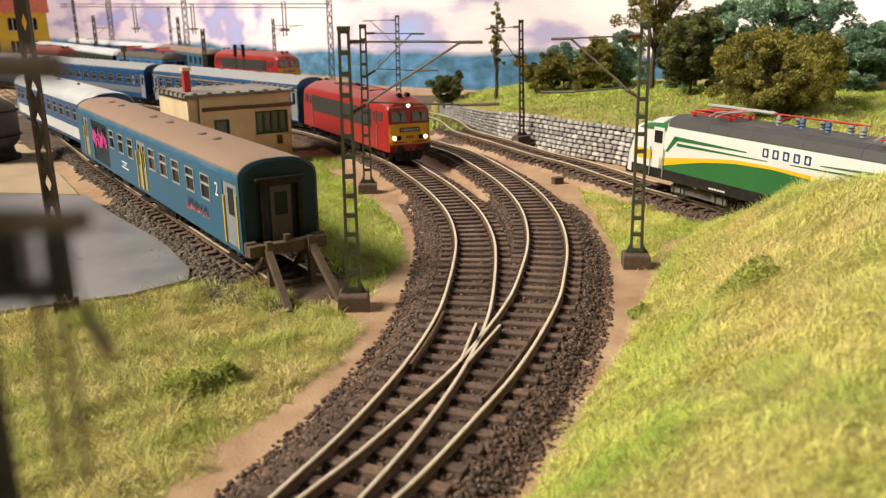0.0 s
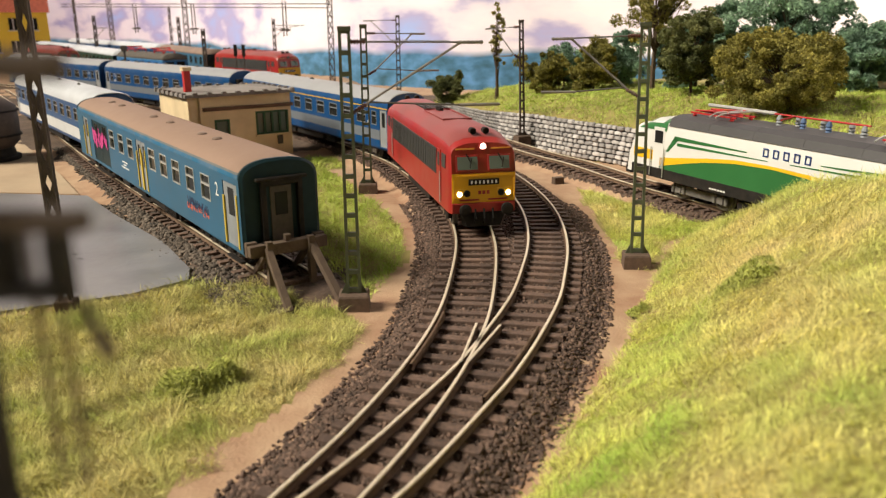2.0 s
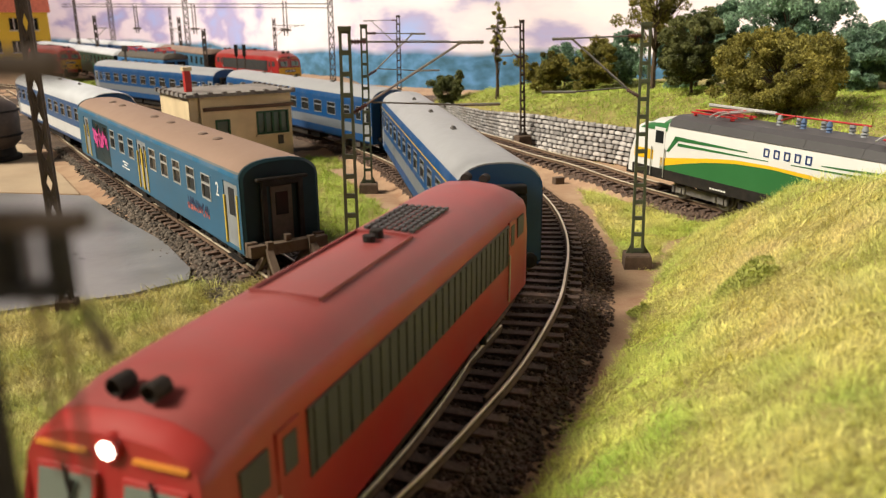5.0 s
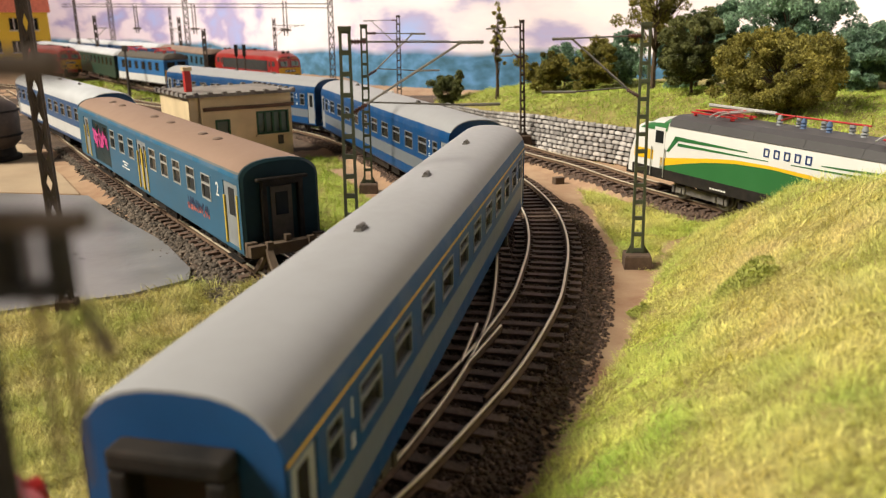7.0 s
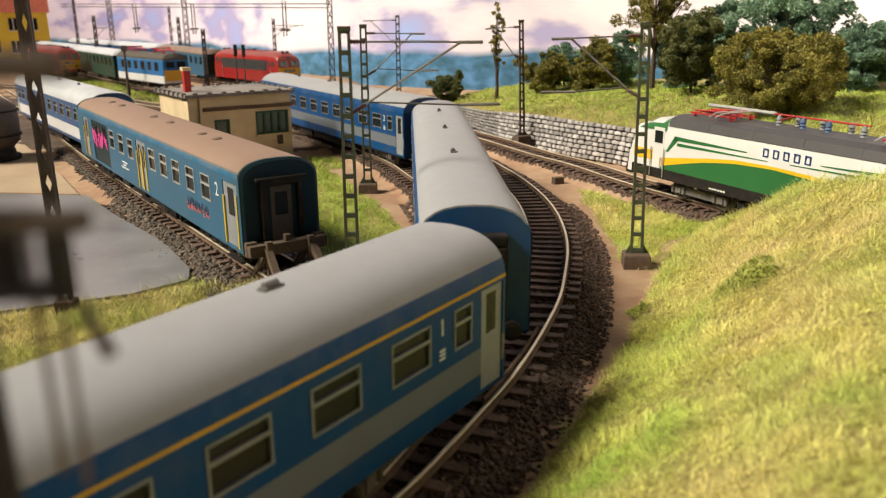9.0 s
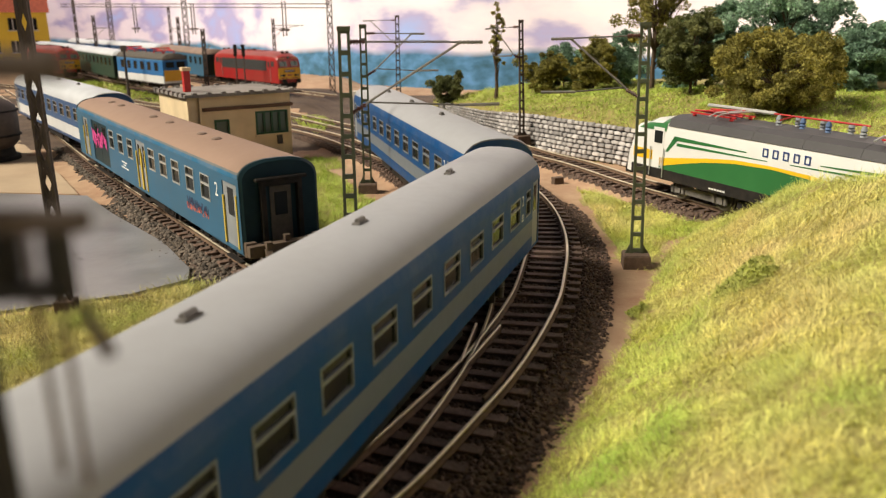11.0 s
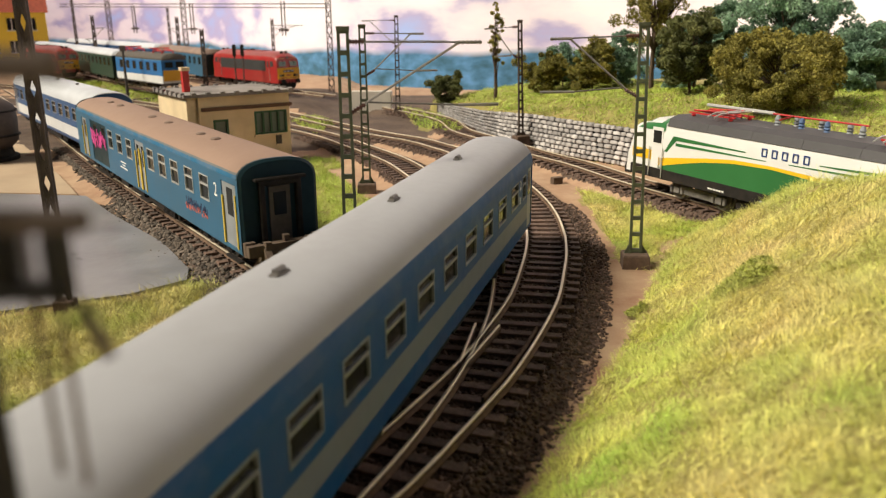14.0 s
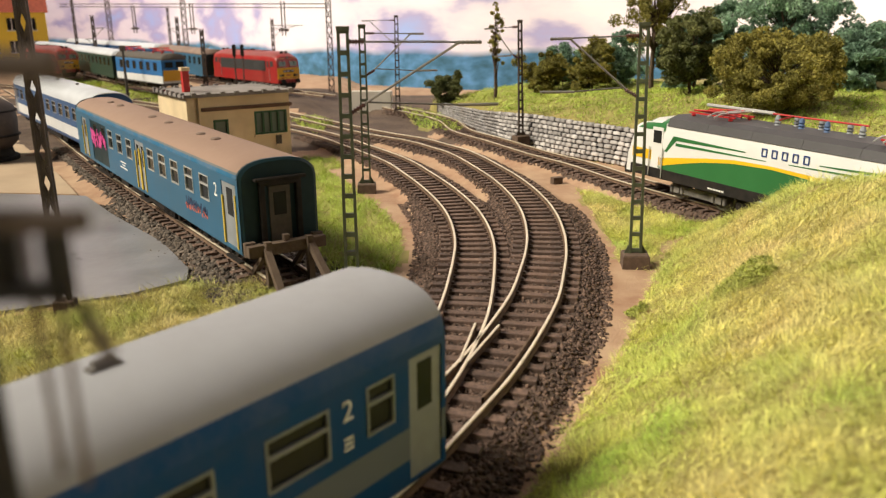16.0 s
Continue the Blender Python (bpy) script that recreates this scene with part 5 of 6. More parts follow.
def build_masts():
    ladder_mast(-33, 273, 4, 93, 47, 53, M_MAST)
    ladder_mast(-46, 473, 4, 92, 36, 44, M_MAST, label="olive green lattice mast standing by the grass beside the curve")
    ladder_mast(83, 322, -6, 93.5, -37, -41, M_MAST, lean=-1.4, label="olive green lattice mast on the earth strip outside the curve")
    ladder_mast(64.5, 634, 20, 93.5, -30, -22, M_MAST_BROWN, w0=1.7, w1=1.3, plinth=10, base_z=-5.5, lean=-2.0, label="brown mast standing before the stone wall")
    ladder_mast(-47, 858, 10, 98, -36, 40, M_MAST_BROWN, label="grey brown mast standing far down the line")
    lattice_mast(-138, 270, 8, 118, M_MAST_BROWN, "brown cross-braced mast at the edge of the grey paving", 1.9, 1.6)
    lattice_mast(-149, 1086, 0, 150, M_MAST_BROWN, "tall grey lattice gantry mast in the yard", 3.5, 3.0)
    for x, y, top, arms in ((-530, 1243, 102, ((18, 90, 14), (-14, 74, 10))), (-265, 1281, 96, ((22, 88, 14), (48, 92, 8))), (-417, 1290, 99, ((-16, 88, 8),)), (-540, 1620, 120, ()), (-700, 1560, 135, ()), (-300, 1020, 84, ((10, 70, 8),))):
        lattice_mast(x, y, random.uniform(-10, 10), top, M_MAST_BROWN, "slim dark mast between the yard tracks", 2.2, 1.8, arms, panels=9)
    lattice_mast(-690, 1700, 0, 150, M_MAST_BROWN, "tall grey gantry mast at the back of the yard", 4.5, 4.0)
    lattice_mast(-490, 1560, 0, 150, M_MAST_BROWN, "tall grey gantry mast at the back of the yard", 4.5, 4.0)
    g = empty("gantry_beam", at_mm(0, 0, 0), "thin grey gantry beam spanning the yard tracks", "gantry")
    for z in (126, 131):
        part("chord", bar(bmesh.new(), (-760, 1640, z - 6), (-149, 1086, z - 17), 1.4, 1.4), M_MAST_BROWN, g)
    for x, y in ((-540, 1440), (-400, 1315), (-222, 1152)):
        for dx in (-2.2, 2.2):
            part("dropper", bar(bmesh.new(), (x + dx, y, 119), (x + dx, y, 72), 1.4, 1.4), M_MAST_BROWN, g)
        part("insulator", rod(bmesh.new(), (x - 7, y, 80), (x + 7, y, 80), 1.5, n=8), M_MAST_BROWN, g)
    # yard lamp and signals
    s = empty("yard_lamp", at_mm(-403, 1024, -7), "grey yard lamp post with small hooded head", "lamp post")
    part("post", rod(bmesh.new(), (0, 0, 0), (0, 0, 66), 2.2, 1.4), M_CHASSIS_GREY, s)
    part("lamp_head", box(bmesh.new(), -3, 3, -3, 3, 64, 71, 0.8), M_CHASSIS_GREY, s)
    for x, y in ((-256, 1000), (-246, 1000)):
        s = empty("light_signal", at_mm(x, y, -7), "black colour light signal on a slim grey post", "railway signal", "yard signals")
        part("post", rod(bmesh.new(), (0, 0, 0), (0, 0, 66), 1.0, 0.8), M_CHASSIS_GREY, s)
        part("signal_head", box(bmesh.new(), -2, 2, -1.5, 1.5, 58, 72, 0.5), M_BLACK, s)


# ---- buffer stop, signal cabin ----
def build_buffer_stop():
    c = empty("buffer_stop", at_mm(-61, 293, 0, 34.7), "weathered timber buffer stop at the end of the siding", "buffer stop")
    bm = bmesh.new()
    box(bm, -16, 16, -3.5, 0.5, 9.5, 14.0, 0.4)
    part("beam", bm, M_WOOD, c)
    for s in (-1, 1):
        bm = bmesh.new()
        box(bm, s * 14 - 2.2, s * 14 + 2.2, -0.5, 2.2, 9.0, 14.8, 0.4)
        part("buffer_pad", bm, M_WOOD, c)
        part("upright", bar(bmesh.new(), (s * 8.6, -3.8, -5), (s * 8.6, -3.8, 15.2), 2.6, 2.4), M_WOOD, c)
        part("front_strut", bar(bmesh.new(), (s * 9, -3.5, 12.0), (s * 10.5, -24, -6.5), 2.6, 2.6), M_WOOD, c)
        part("back_strut", bar(bmesh.new(), (s * 8.6, 0, 9.5), (s * 8.6, 12, -1.0), 2.0, 2.0), M_WOOD, c)
    part("middle_block", box(bmesh.new(), -1.2, 1.2, -2.5, 0, 13.8, 16.5, 0.3), M_WOOD, c)


def build_cabin():
    c = empty("signal_cabin", at_mm(0, 0, 0), "small cream plaster signal cabin with flat grey roof", "building")
    A = Vector((-114, 594, 0))
    ex = Vector((-0.811, -0.585, 0))
    ey = Vector((-0.585, 0.811, 0))
    W, D, H = 77, 64, 43.5

    def P(u, v, z):
        q = A + ex * u + ey * v
        return (q.x, q.y, z)

    def slab(u0, u1, v0, v1, z0, z1):
        bm = bmesh.new()
        loft(bm, [[P(u, v, z) for u, v in ((u0, v0), (u1, v0), (u1, v1), (u0, v1))] for z in (z0, z1)])
        return fixed(bm)
    base = -7
    # front wall in pieces round the openings
    win = (2.5, 28, 14, 31)
    small = (48, 59, 14, 27)
    def front(name, u0, u1, z0, z1, v0=0, v1=3, mat=M_CREAM):
        return part(name, slab(u0, u1, v0, v1, z0, z1), mat, c)
    front("wall", 0, W, base, 14)
    front("wall", 0, 2.5, 14, 31)
    front("wall", 28, 48, 14, 31)
    front("wall", 59, W, 14, 31)
    front("wall", 48, 59, 27, 31)
    front("wall", 0, W, 31, H)
    part("wall", slab(0, 3, 3.01, D, base, H), M_CREAM, c)
    part("wall", slab(W - 3, W, 3.01, D, base, H), M_CREAM, c)
    part("wall", slab(3.01, W - 3.01, D - 3, D, base, H), M_CREAM, c)
    part("cornice", slab(-1.5, W - 10, -1.6, -0.05, 33.5, 36.0), M_BROWNTRIM, c, "brown cornice strip")
    r = part("roof", slab(-2.5, W + 2.5, -3.5, D + 3, H, H + 2.2), M_ROOFFELT, c, "grey felt flat roof")
    for k in range(8):
        u = -2 + k * 10.4
        part("roof_batten", slab(u, u + 3.2, -4.2, -1.2, H + 0.6, H + 3.4), M_ROOFFELT, r)
        part("roof_batten", slab(u, u + 3.2, D + 0.4, D + 3.6, H + 0.6, H + 3.4), M_ROOFFELT, r)
    for k in range(7):
        v = 0 + k * 10.2
        part("roof_batten", slab(-3.4, -0.6, v, v + 3, H + 0.6, H + 3.4), M_ROOFFELT, r)
        part("roof_batten", slab(W + 0.6, W + 3.4, v, v + 3, H + 0.6, H + 3.4), M_ROOFFELT, r)
    for (u0, u1, z0, z1), n in ((win, 4), (small, 1)):
        # Paler opaque pane colour stands in for light showing through the cabin.
        w_ = part("window", slab(u0, u1, 1.2, 1.6, z0, z1), M_PANE, c)
        for u in [u0 + (u1 - u0 - 1.4) * k / n for k in range(n + 1)]:
            part("window_frame", slab(u, u + 1.4, -0.3, 1.1, z0, z1), M_GREENFRAME, w_)
        for z in (z0, z1 - 1.4):
            part("window_frame", slab(u0, u1, -0.35, 1.05, z, z + 1.4), M_GREENFRAME, w_)
        part("window_sill", slab(u0 - 1, u1 + 1, -1.6, 0.2, z0 - 1.3, z0), M_BROWNTRIM if n == 1 else M_CREAM, w_)
    part("wall_box", slab(8, 12, -1.2, -0.05, 6, 13), M_CHASSIS_GREY, c)
    part("downpipe", rod(bmesh.new(), P(W - 8, -1, base), P(W - 8, -1, H), 0.7), M_CREAM, c)
    ch = part("chimney", slab(66, 70.5, 22, 26.5, H + 2, H + 17), M_CHIM, c, "red chimney")
    part("chimney_cap", slab(65.2, 71.3, 21.2, 27.3, H + 17, H + 19.5), M_CREAM, ch, "pale chimney cap")


# ---- stone wall ----
def build_stone_wall():
    w = empty("stone_wall", at_mm(0, 0, 0), "grey dry-stone retaining wall along the track", "stone wall", "", "structure")
    ln = WALL_LINE[(WALL_LINE[:, 1] > 250)]
    nrm = sideways(ln)
    tops = WALL_TOP(ln[:, 1])
    k = len(ln)
    v = np.concatenate([np.column_stack([ln + nrm * 1.2, np.full(k, -9.0)]), np.column_stack([ln + nrm * 1.2, tops - 0.6]), np.column_stack([ln + nrm * 10, tops - 0.4]), np.column_stack([ln + nrm * 10, np.full(k, -9.0)])])
    i = np.arange(k - 1)
    f = np.concatenate([np.stack([i + a * k, i + 1 + a * k, i + 1 + b * k, i + b * k], -1) for a, b in ((0, 1), (1, 2), (2, 3))])
    raw_mesh("wall_core", v, f, 4, M_MORTAR, w)
    rg = random.Random(4)
    meshes = []
    for q in range(10):
        bm = bmesh.new()
        box(bm, -0.5, 0.5, -0.5, 0.5, -0.5, 0.5)
        bmesh.ops.bevel(bm, geom=bm.edges[:], offset=0.2, segments=1, affect="EDGES")
        for vv in bm.verts:
            vv.co += Vector((rg.uniform(-1, 1), rg.uniform(-1, 1), rg.uniform(-1, 1))) * 0.05
        me = mesh_from("stone", bm)
        me.materials.append(M_STONE)
        meshes.append(me)
    s = np.concatenate([[0], np.cumsum(np.linalg.norm(np.diff(ln, axis=0), axis=1))])
    a0 = s[np.argmax(ln[:, 1] < 860)]
    rows, rest = [], []
    n_parts = 0
    z = -6.6
    row = 0
    # each course follows the wall
    hgt = 3.5
    while z < 20:
        p = a0 + rg.uniform(0, 4)
        while p < s[-1] - 8:
            lw = rg.uniform(4.0, 8.0)
            c = p + lw / 2
            x, y = np.interp(c, s, ln[:, 0]), np.interp(c, s, ln[:, 1])
            top = float(WALL_TOP(y))
            fz = (top + 7) / 25.5
            zz = -6.8 + (z + 6.8) * fz + hgt * fz / 2
            nx, ny = np.interp(c, s, nrm[:, 0]), np.interp(c, s, nrm[:, 1])
            ang = math.degrees(math.atan2(-nx, ny))
            m = at_mm(x + nx * 0.6, y + ny * 0.6, zz, ang + rg.uniform(-3, 3), rg.uniform(-3, 3)) @ Matrix.Diagonal((lw - 0.8, 3.0 + rg.uniform(-0.8, 1.4), hgt * fz * rg.uniform(0.72, 0.92), 1))
            rows.append((meshes[rg.randrange(10)], m, y))
            p += lw
        z += hgt
        row += 1
    rows.sort(key=lambda r: abs(r[2] - 590))
    for me, m, _ in rows[:300]:
        part("stone", me, None, w, at=m)
    V, F = [], []
    for me, m, _ in rows[300:]:
        co = np.array([tuple(m @ (vv.co / 1.0)) for vv in me.vertices]) / MM
        base_ = sum(len(q) for q in V)
        V.append(co)
        for pl in me.polygons:
            t = list(pl.vertices)
            for j in range(1, len(t) - 1):
                F.append((base_ + t[0], base_ + t[j], base_ + t[j + 1]))
    if V:
        raw_mesh("farther_stones", np.vstack(V), np.array(F), 3, M_STONE, w, "grey wall stones", "stuff")


# ---- grass, tufts, trees ----
def blades(name, label, pts, length, width, mat, lean=0.7, seed=1):
    """Standing fibres at the points (x, y, z), each a bent strip."""
    rg = np.random.RandomState(seed)
    n = len(pts)
    comb = rough_noise(pts[:, 0], pts[:, 1], 0.16, seed + 40)
    a = 4.5 * comb + rg.normal(0, 1.1, n)
    clump = np.clip(rough_noise(pts[:, 0], pts[:, 1], 0.33, seed + 60), -1, 1)
    ln = length * rg.uniform(0.5, 1.3, n) * (1 + 0.45 * clump)
    tilt = rg.uniform(0.3, lean, n)
    pts = pts + np.column_stack([np.zeros((n, 2)), length * 0.16 * np.clip(clump, -0.4, 1) * rg.uniform(0, 1, n)])
    dirv = np.column_stack([np.cos(a), np.sin(a)])
    b = a + rg.uniform(-1.4, 1.4, n) + math.pi / 2
    wv = np.column_stack([np.cos(b), np.sin(b), np.zeros(n)]) * (width * rg.uniform(0.7, 1.3, n))[:, None]
    mid = pts + np.column_stack([dirv * (ln * 0.5 * np.sin(tilt))[:, None], ln * 0.5 * np.cos(tilt)])
    t2 = np.minimum(tilt * 1.9, 1.9)
    tip = mid + np.column_stack([dirv * (ln * 0.5 * np.sin(t2))[:, None], ln * 0.5 * np.cos(t2)])
    v = np.stack([pts, mid + wv, mid - wv, tip], 1).reshape(-1, 3)
    i = np.arange(n)[:, None] * 4
    f = np.concatenate([i + np.array([[0, 1, 2]]), i + np.array([[2, 1, 3]])], 1).reshape(-1, 3)
    return raw_mesh(name, v, f, 3, mat, None, label, "stuff", "grass")


def scatter(x0, x1, y0, y1, n, seed, test):
    rg = np.random.RandomState(seed)
    x, y = rg.uniform(x0, x1, n), rg.uniform(y0, y1, n)
    k = test(x, y)
    x, y = x[k], y[k]
    return np.column_stack([x, y, height(x, y) - 0.4])


def build_grass():
    blades("grass", "pale yellow green static grass beside the siding", scatter(-330, -10, 95, 330, 400000, 1, lambda x, y: inside(x + 3 * rough_noise(x, y, .15, 21), y + 3 * rough_noise(x, y, .15, 22), TURF[0]) & (y > 60)), 4.8, 0.085, M_GRASS_STRAW, 1.5, 1)
    blades("grass", "green static grass between the siding and the curve", scatter(-130, -10, 270, 620, 90000, 2, lambda x, y: inside(x, y, TURF[1]) | inside(x, y, TURF[2])), 4.0, 0.14, M_GRASS2, 1.4, 2)

    def on_bank(x, y):
        dh, sh = dist_to(x, y, HILL_EDGE)
        dc, sc = dist_to(x, y, LINE_C)
        return ((sh < 0) & (dh > 0.5) & (sc < 0) & (dc > 23)) | inside(x, y, TURF[4])
    blades("grass", "bright yellow green grass on the near embankment", scatter(-10, 260, 55, 480, 600000, 3, on_bank), 4.2, 0.09, M_GRASS, 1.5, 3)

    def high(x, y):
        dw, sw = dist_to(x, y, WALL_LINE)
        return (sw > 0) & (dw > 4) & (dw < 190) & (y < 900)
    blades("grass", "bright green grass above the stone wall", scatter(-10, 420, 330, 960, 230000, 4, high), 3.6, 0.24, M_GRASS2, 1.4, 4)
    blades("grass", "small green grass patches by the far tracks", scatter(-640, 30, 690, 1330, 120000, 5, lambda x, y: inside(x, y, TURF[5]) | inside(x, y, TURF[3]) | inside(x, y, TURF[6])), 5.0, 0.5, M_GRASS2, 0.8, 5)
    # low dark tufts
    for x, y, r, hh in ((-75, 204, 7.5, 7.0), (-66, 211, 5.5, 6.5), (-70, 205, 5, 6.5), (93, 229, 9, 4.5), (100, 240, 6, 4), (69, 262, 4, 3)):
        rg = np.random.RandomState(int(x * 7 + y) % 1000)
        n = 2200
        a, q = rg.uniform(0, math.tau, n), np.sqrt(rg.uniform(0, 1, n))
        px, py = x + np.cos(a) * q * r, y + np.sin(a) * q * r * 0.8
        z = height(px, py) + 1.5 + 0.9 * hh * (1 - q ** 2) * rg.uniform(0.2, 1, n)
        t = blades("grass_tuft", "small dark green moss tuft in the grass", np.column_stack([px, py, z]), 1.7, 0.22, M_TUFT, 1.6, int(abs(x)))
        tagged(t, category="tuft")


def tree(name, label, x, y, z, h, crown, mat, trunk_h=0.3, n_clump=60, leaf=1.3, per=170, seed=1, squash=1.0, ragged=0.25, group="trees and shrubs"):
    """A tapered trunk with limbs and a ragged crown of leaf clumps; crown is its radius."""
    rg = random.Random(seed)
    t = empty(name, at_mm(x, y, z), label, "shrub" if trunk_h < 0.12 else "tree", group)
    bm = bmesh.new()
    r0 = max(0.8, h * 0.022)
    pts = [Vector((0, 0, -2))]
    for k in range(1, 7):
        pts.append(Vector((rg.uniform(-1, 1) * h * 0.02, rg.uniform(-1, 1) * h * 0.02, h * 0.86 * k / 6)))
    for k in range(6):
        rod(bm, pts[k], pts[k + 1], r0 * (1 - k / 7), r0 * (1 - (k + 1) / 7), 7)
    cl = []
    cz = h * (trunk_h + (1 - trunk_h) / 2)
    rz = h * (1 - trunk_h) / 2
    for k in range(n_clump):
        u, v, w_ = rg.gauss(0, 1), rg.gauss(0, 1), rg.gauss(0, 1)
        d = Vector((u, v, w_)).normalized() * (rg.uniform(0.02, 1) ** 0.36)
        lump = 1 + ragged * math.sin(3.1 * d.x + seed) * math.cos(2.7 * d.z + seed * 2) + rg.uniform(-ragged, ragged) * 0.6
        p = Vector((d.x * crown * lump, d.y * crown * lump, cz + d.z * rz * lump * squash))
        p.z = max(p.z, h * 0.05)
        cl.append(p)
    for p in cl[::2]:
        b = pts[min(5, max(1, int(6 * p.z / h * 0.7)))]
        rod(bm, b, p, r0 * 0.28, r0 * 0.08, 5)
    part("trunk", bm, M_BARK, t)
    ng = np.random.RandomState(seed)
    C = np.array([tuple(p) for p in cl])
    n = n_clump * per
    cr = crown * 2.1 / n_clump ** 0.42 * 0.62
    g = ng.normal(0, 1, (n, 3))
    g /= np.linalg.norm(g, axis=1)[:, None]
    P = np.repeat(C, per, 0) + g * (cr * ng.uniform(0.2, 1, n) ** 0.5 * np.repeat(ng.uniform(0.55, 1.25, n_clump), per))[:, None] * np.array([1, 1, 0.8])
    a = ng.normal(0, 1, (n, 3))
    a /= np.linalg.norm(a, axis=1)[:, None]
    b = np.cross(a, ng.normal(0, 1, (n, 3)))
    b /= np.linalg.norm(b, axis=1)[:, None]
    s = (leaf * ng.uniform(0.5, 1.3, n))[:, None]
    v = np.stack([P - a * s, P + b * s * 0.5, P + a * s, P - b * s * 0.5], 1).reshape(-1, 3)
    raw_mesh("crown", v, np.arange(n * 4), 4, mat, t)
    return t


def ground_z(x, y):
    return float(height(np.array([float(x)]), np.array([float(y)]))[0])


def build_trees():
    spec = [
        # name, label, x, y, h, crown, material, trunk, clumps, leaf, per, squash
        ("bush", "broad olive green bush above the stone wall", 222, 530, 54, 44, M_LEAF_O, 0.0, 230, 1.0, 320, 1.0),
        ("tree", "dark green broad leafed tree behind the olive bush", 318, 610, 46, 40, M_LEAF_D, 0.0, 170, 1.5, 330, 1.0),
        ("tree", "dark green tree at the edge of the wood", 385, 560, 50, 40, M_LEAF_D, 0.0, 150, 1.5, 320, 1.0),
        ("tree", "tall dark green tree in the wood", 290, 680, 92, 52, M_LEAF_D, 0.0, 130, 1.6, 300, 1.0),
        ("tree", "dark green tree in the wood beside the field", 380, 700, 44, 40, M_LEAF_D, 0.0, 130, 1.6, 300, 1.0),
        ("tree", "mid green tree with airy crown above the wall", 184, 700, 112, 29, M_LEAF_O, 0.28, 70, 1.3, 200, 1.0),
        ("tree", "mid green tree with low crown", 196, 630, 66, 30, M_LEAF_M, 0.0, 120, 1.2, 300, 1.0),
        ("tree", "dark green round tree beside the airy tree", 222, 700, 68, 36, M_LEAF_D, 0.0, 100, 1.5, 280, 1.0),
        ("tree", "slender sparse young tree on the grass bank", 52, 770, 92, 8, M_LEAF_O, 0.24, 40, 1.2, 70, 1.0),
        ("shrub", "dark olive shrub on the grass bank", 100, 770, 40, 25, M_LEAF_O, 0.0, 90, 1.1, 280, 1.0),
        ("shrub", "green hedge shrub behind the grass bank", 122, 800, 40, 27, M_LEAF_D, 0.0, 80, 1.3, 240, 1.0),
        ("shrub", "green hedge shrub behind the grass bank", 172, 775, 48, 28, M_LEAF_D, 0.0, 80, 1.3, 240, 1.0),
        ("shrub", "dark olive shrub beside the mast", 140, 740, 46, 23, M_LEAF_O, 0.0, 90, 1.1, 280, 1.0),
        ("shrub", "low green shrub at the end of the wall", 6, 850, 34, 19, M_LEAF_M, 0.0, 70, 1.2, 240, 1.0),
        ("tree", "dark green tree at the edge of the wood", 440, 480, 70, 42, M_LEAF_D, 0.0, 110, 1.9, 240, 1.0),
    ]
    for k, (nm, lab, x, y, h, cr, mt, th, nc, lf, per, sq) in enumerate(spec):
        tree(nm, lab, x, y, ground_z(x, y), h, cr, mt, th, nc, lf, per, 11 + k, sq)


# ---- yard surfaces, backdrop, far trains ----
def sheet(name, poly, z, thick, mat, label, category):
    bm = bmesh.new()
    loft(bm, [[(x, y, z - thick) for x, y in poly], [(x, y, z) for x, y in poly]])
    ob = part(name, fixed(bm), mat, None, label)
    return tagged(ob, category=category, kind="structure")


def build_yard():
    sheet("paving", [(-700, 220), (-330, 240), (-161, 268), (-121, 286), (-104, 303), (-108, 318), (-133, 359), (-180, 416), (-214, 462), (-330, 478), (-700, 478)], -5.6, 2, M_PAVED, "smooth dark grey paving of the yard", "paving")
    sheet("yard_floor", [(-900, 480), (-332, 480), (-222, 468), (-262, 530), (-345, 650), (-440, 790), (-900, 1000)], -5.9, 2, M_SAND, "beige concrete yard floor", "yard")


YARD_Z = 10.0


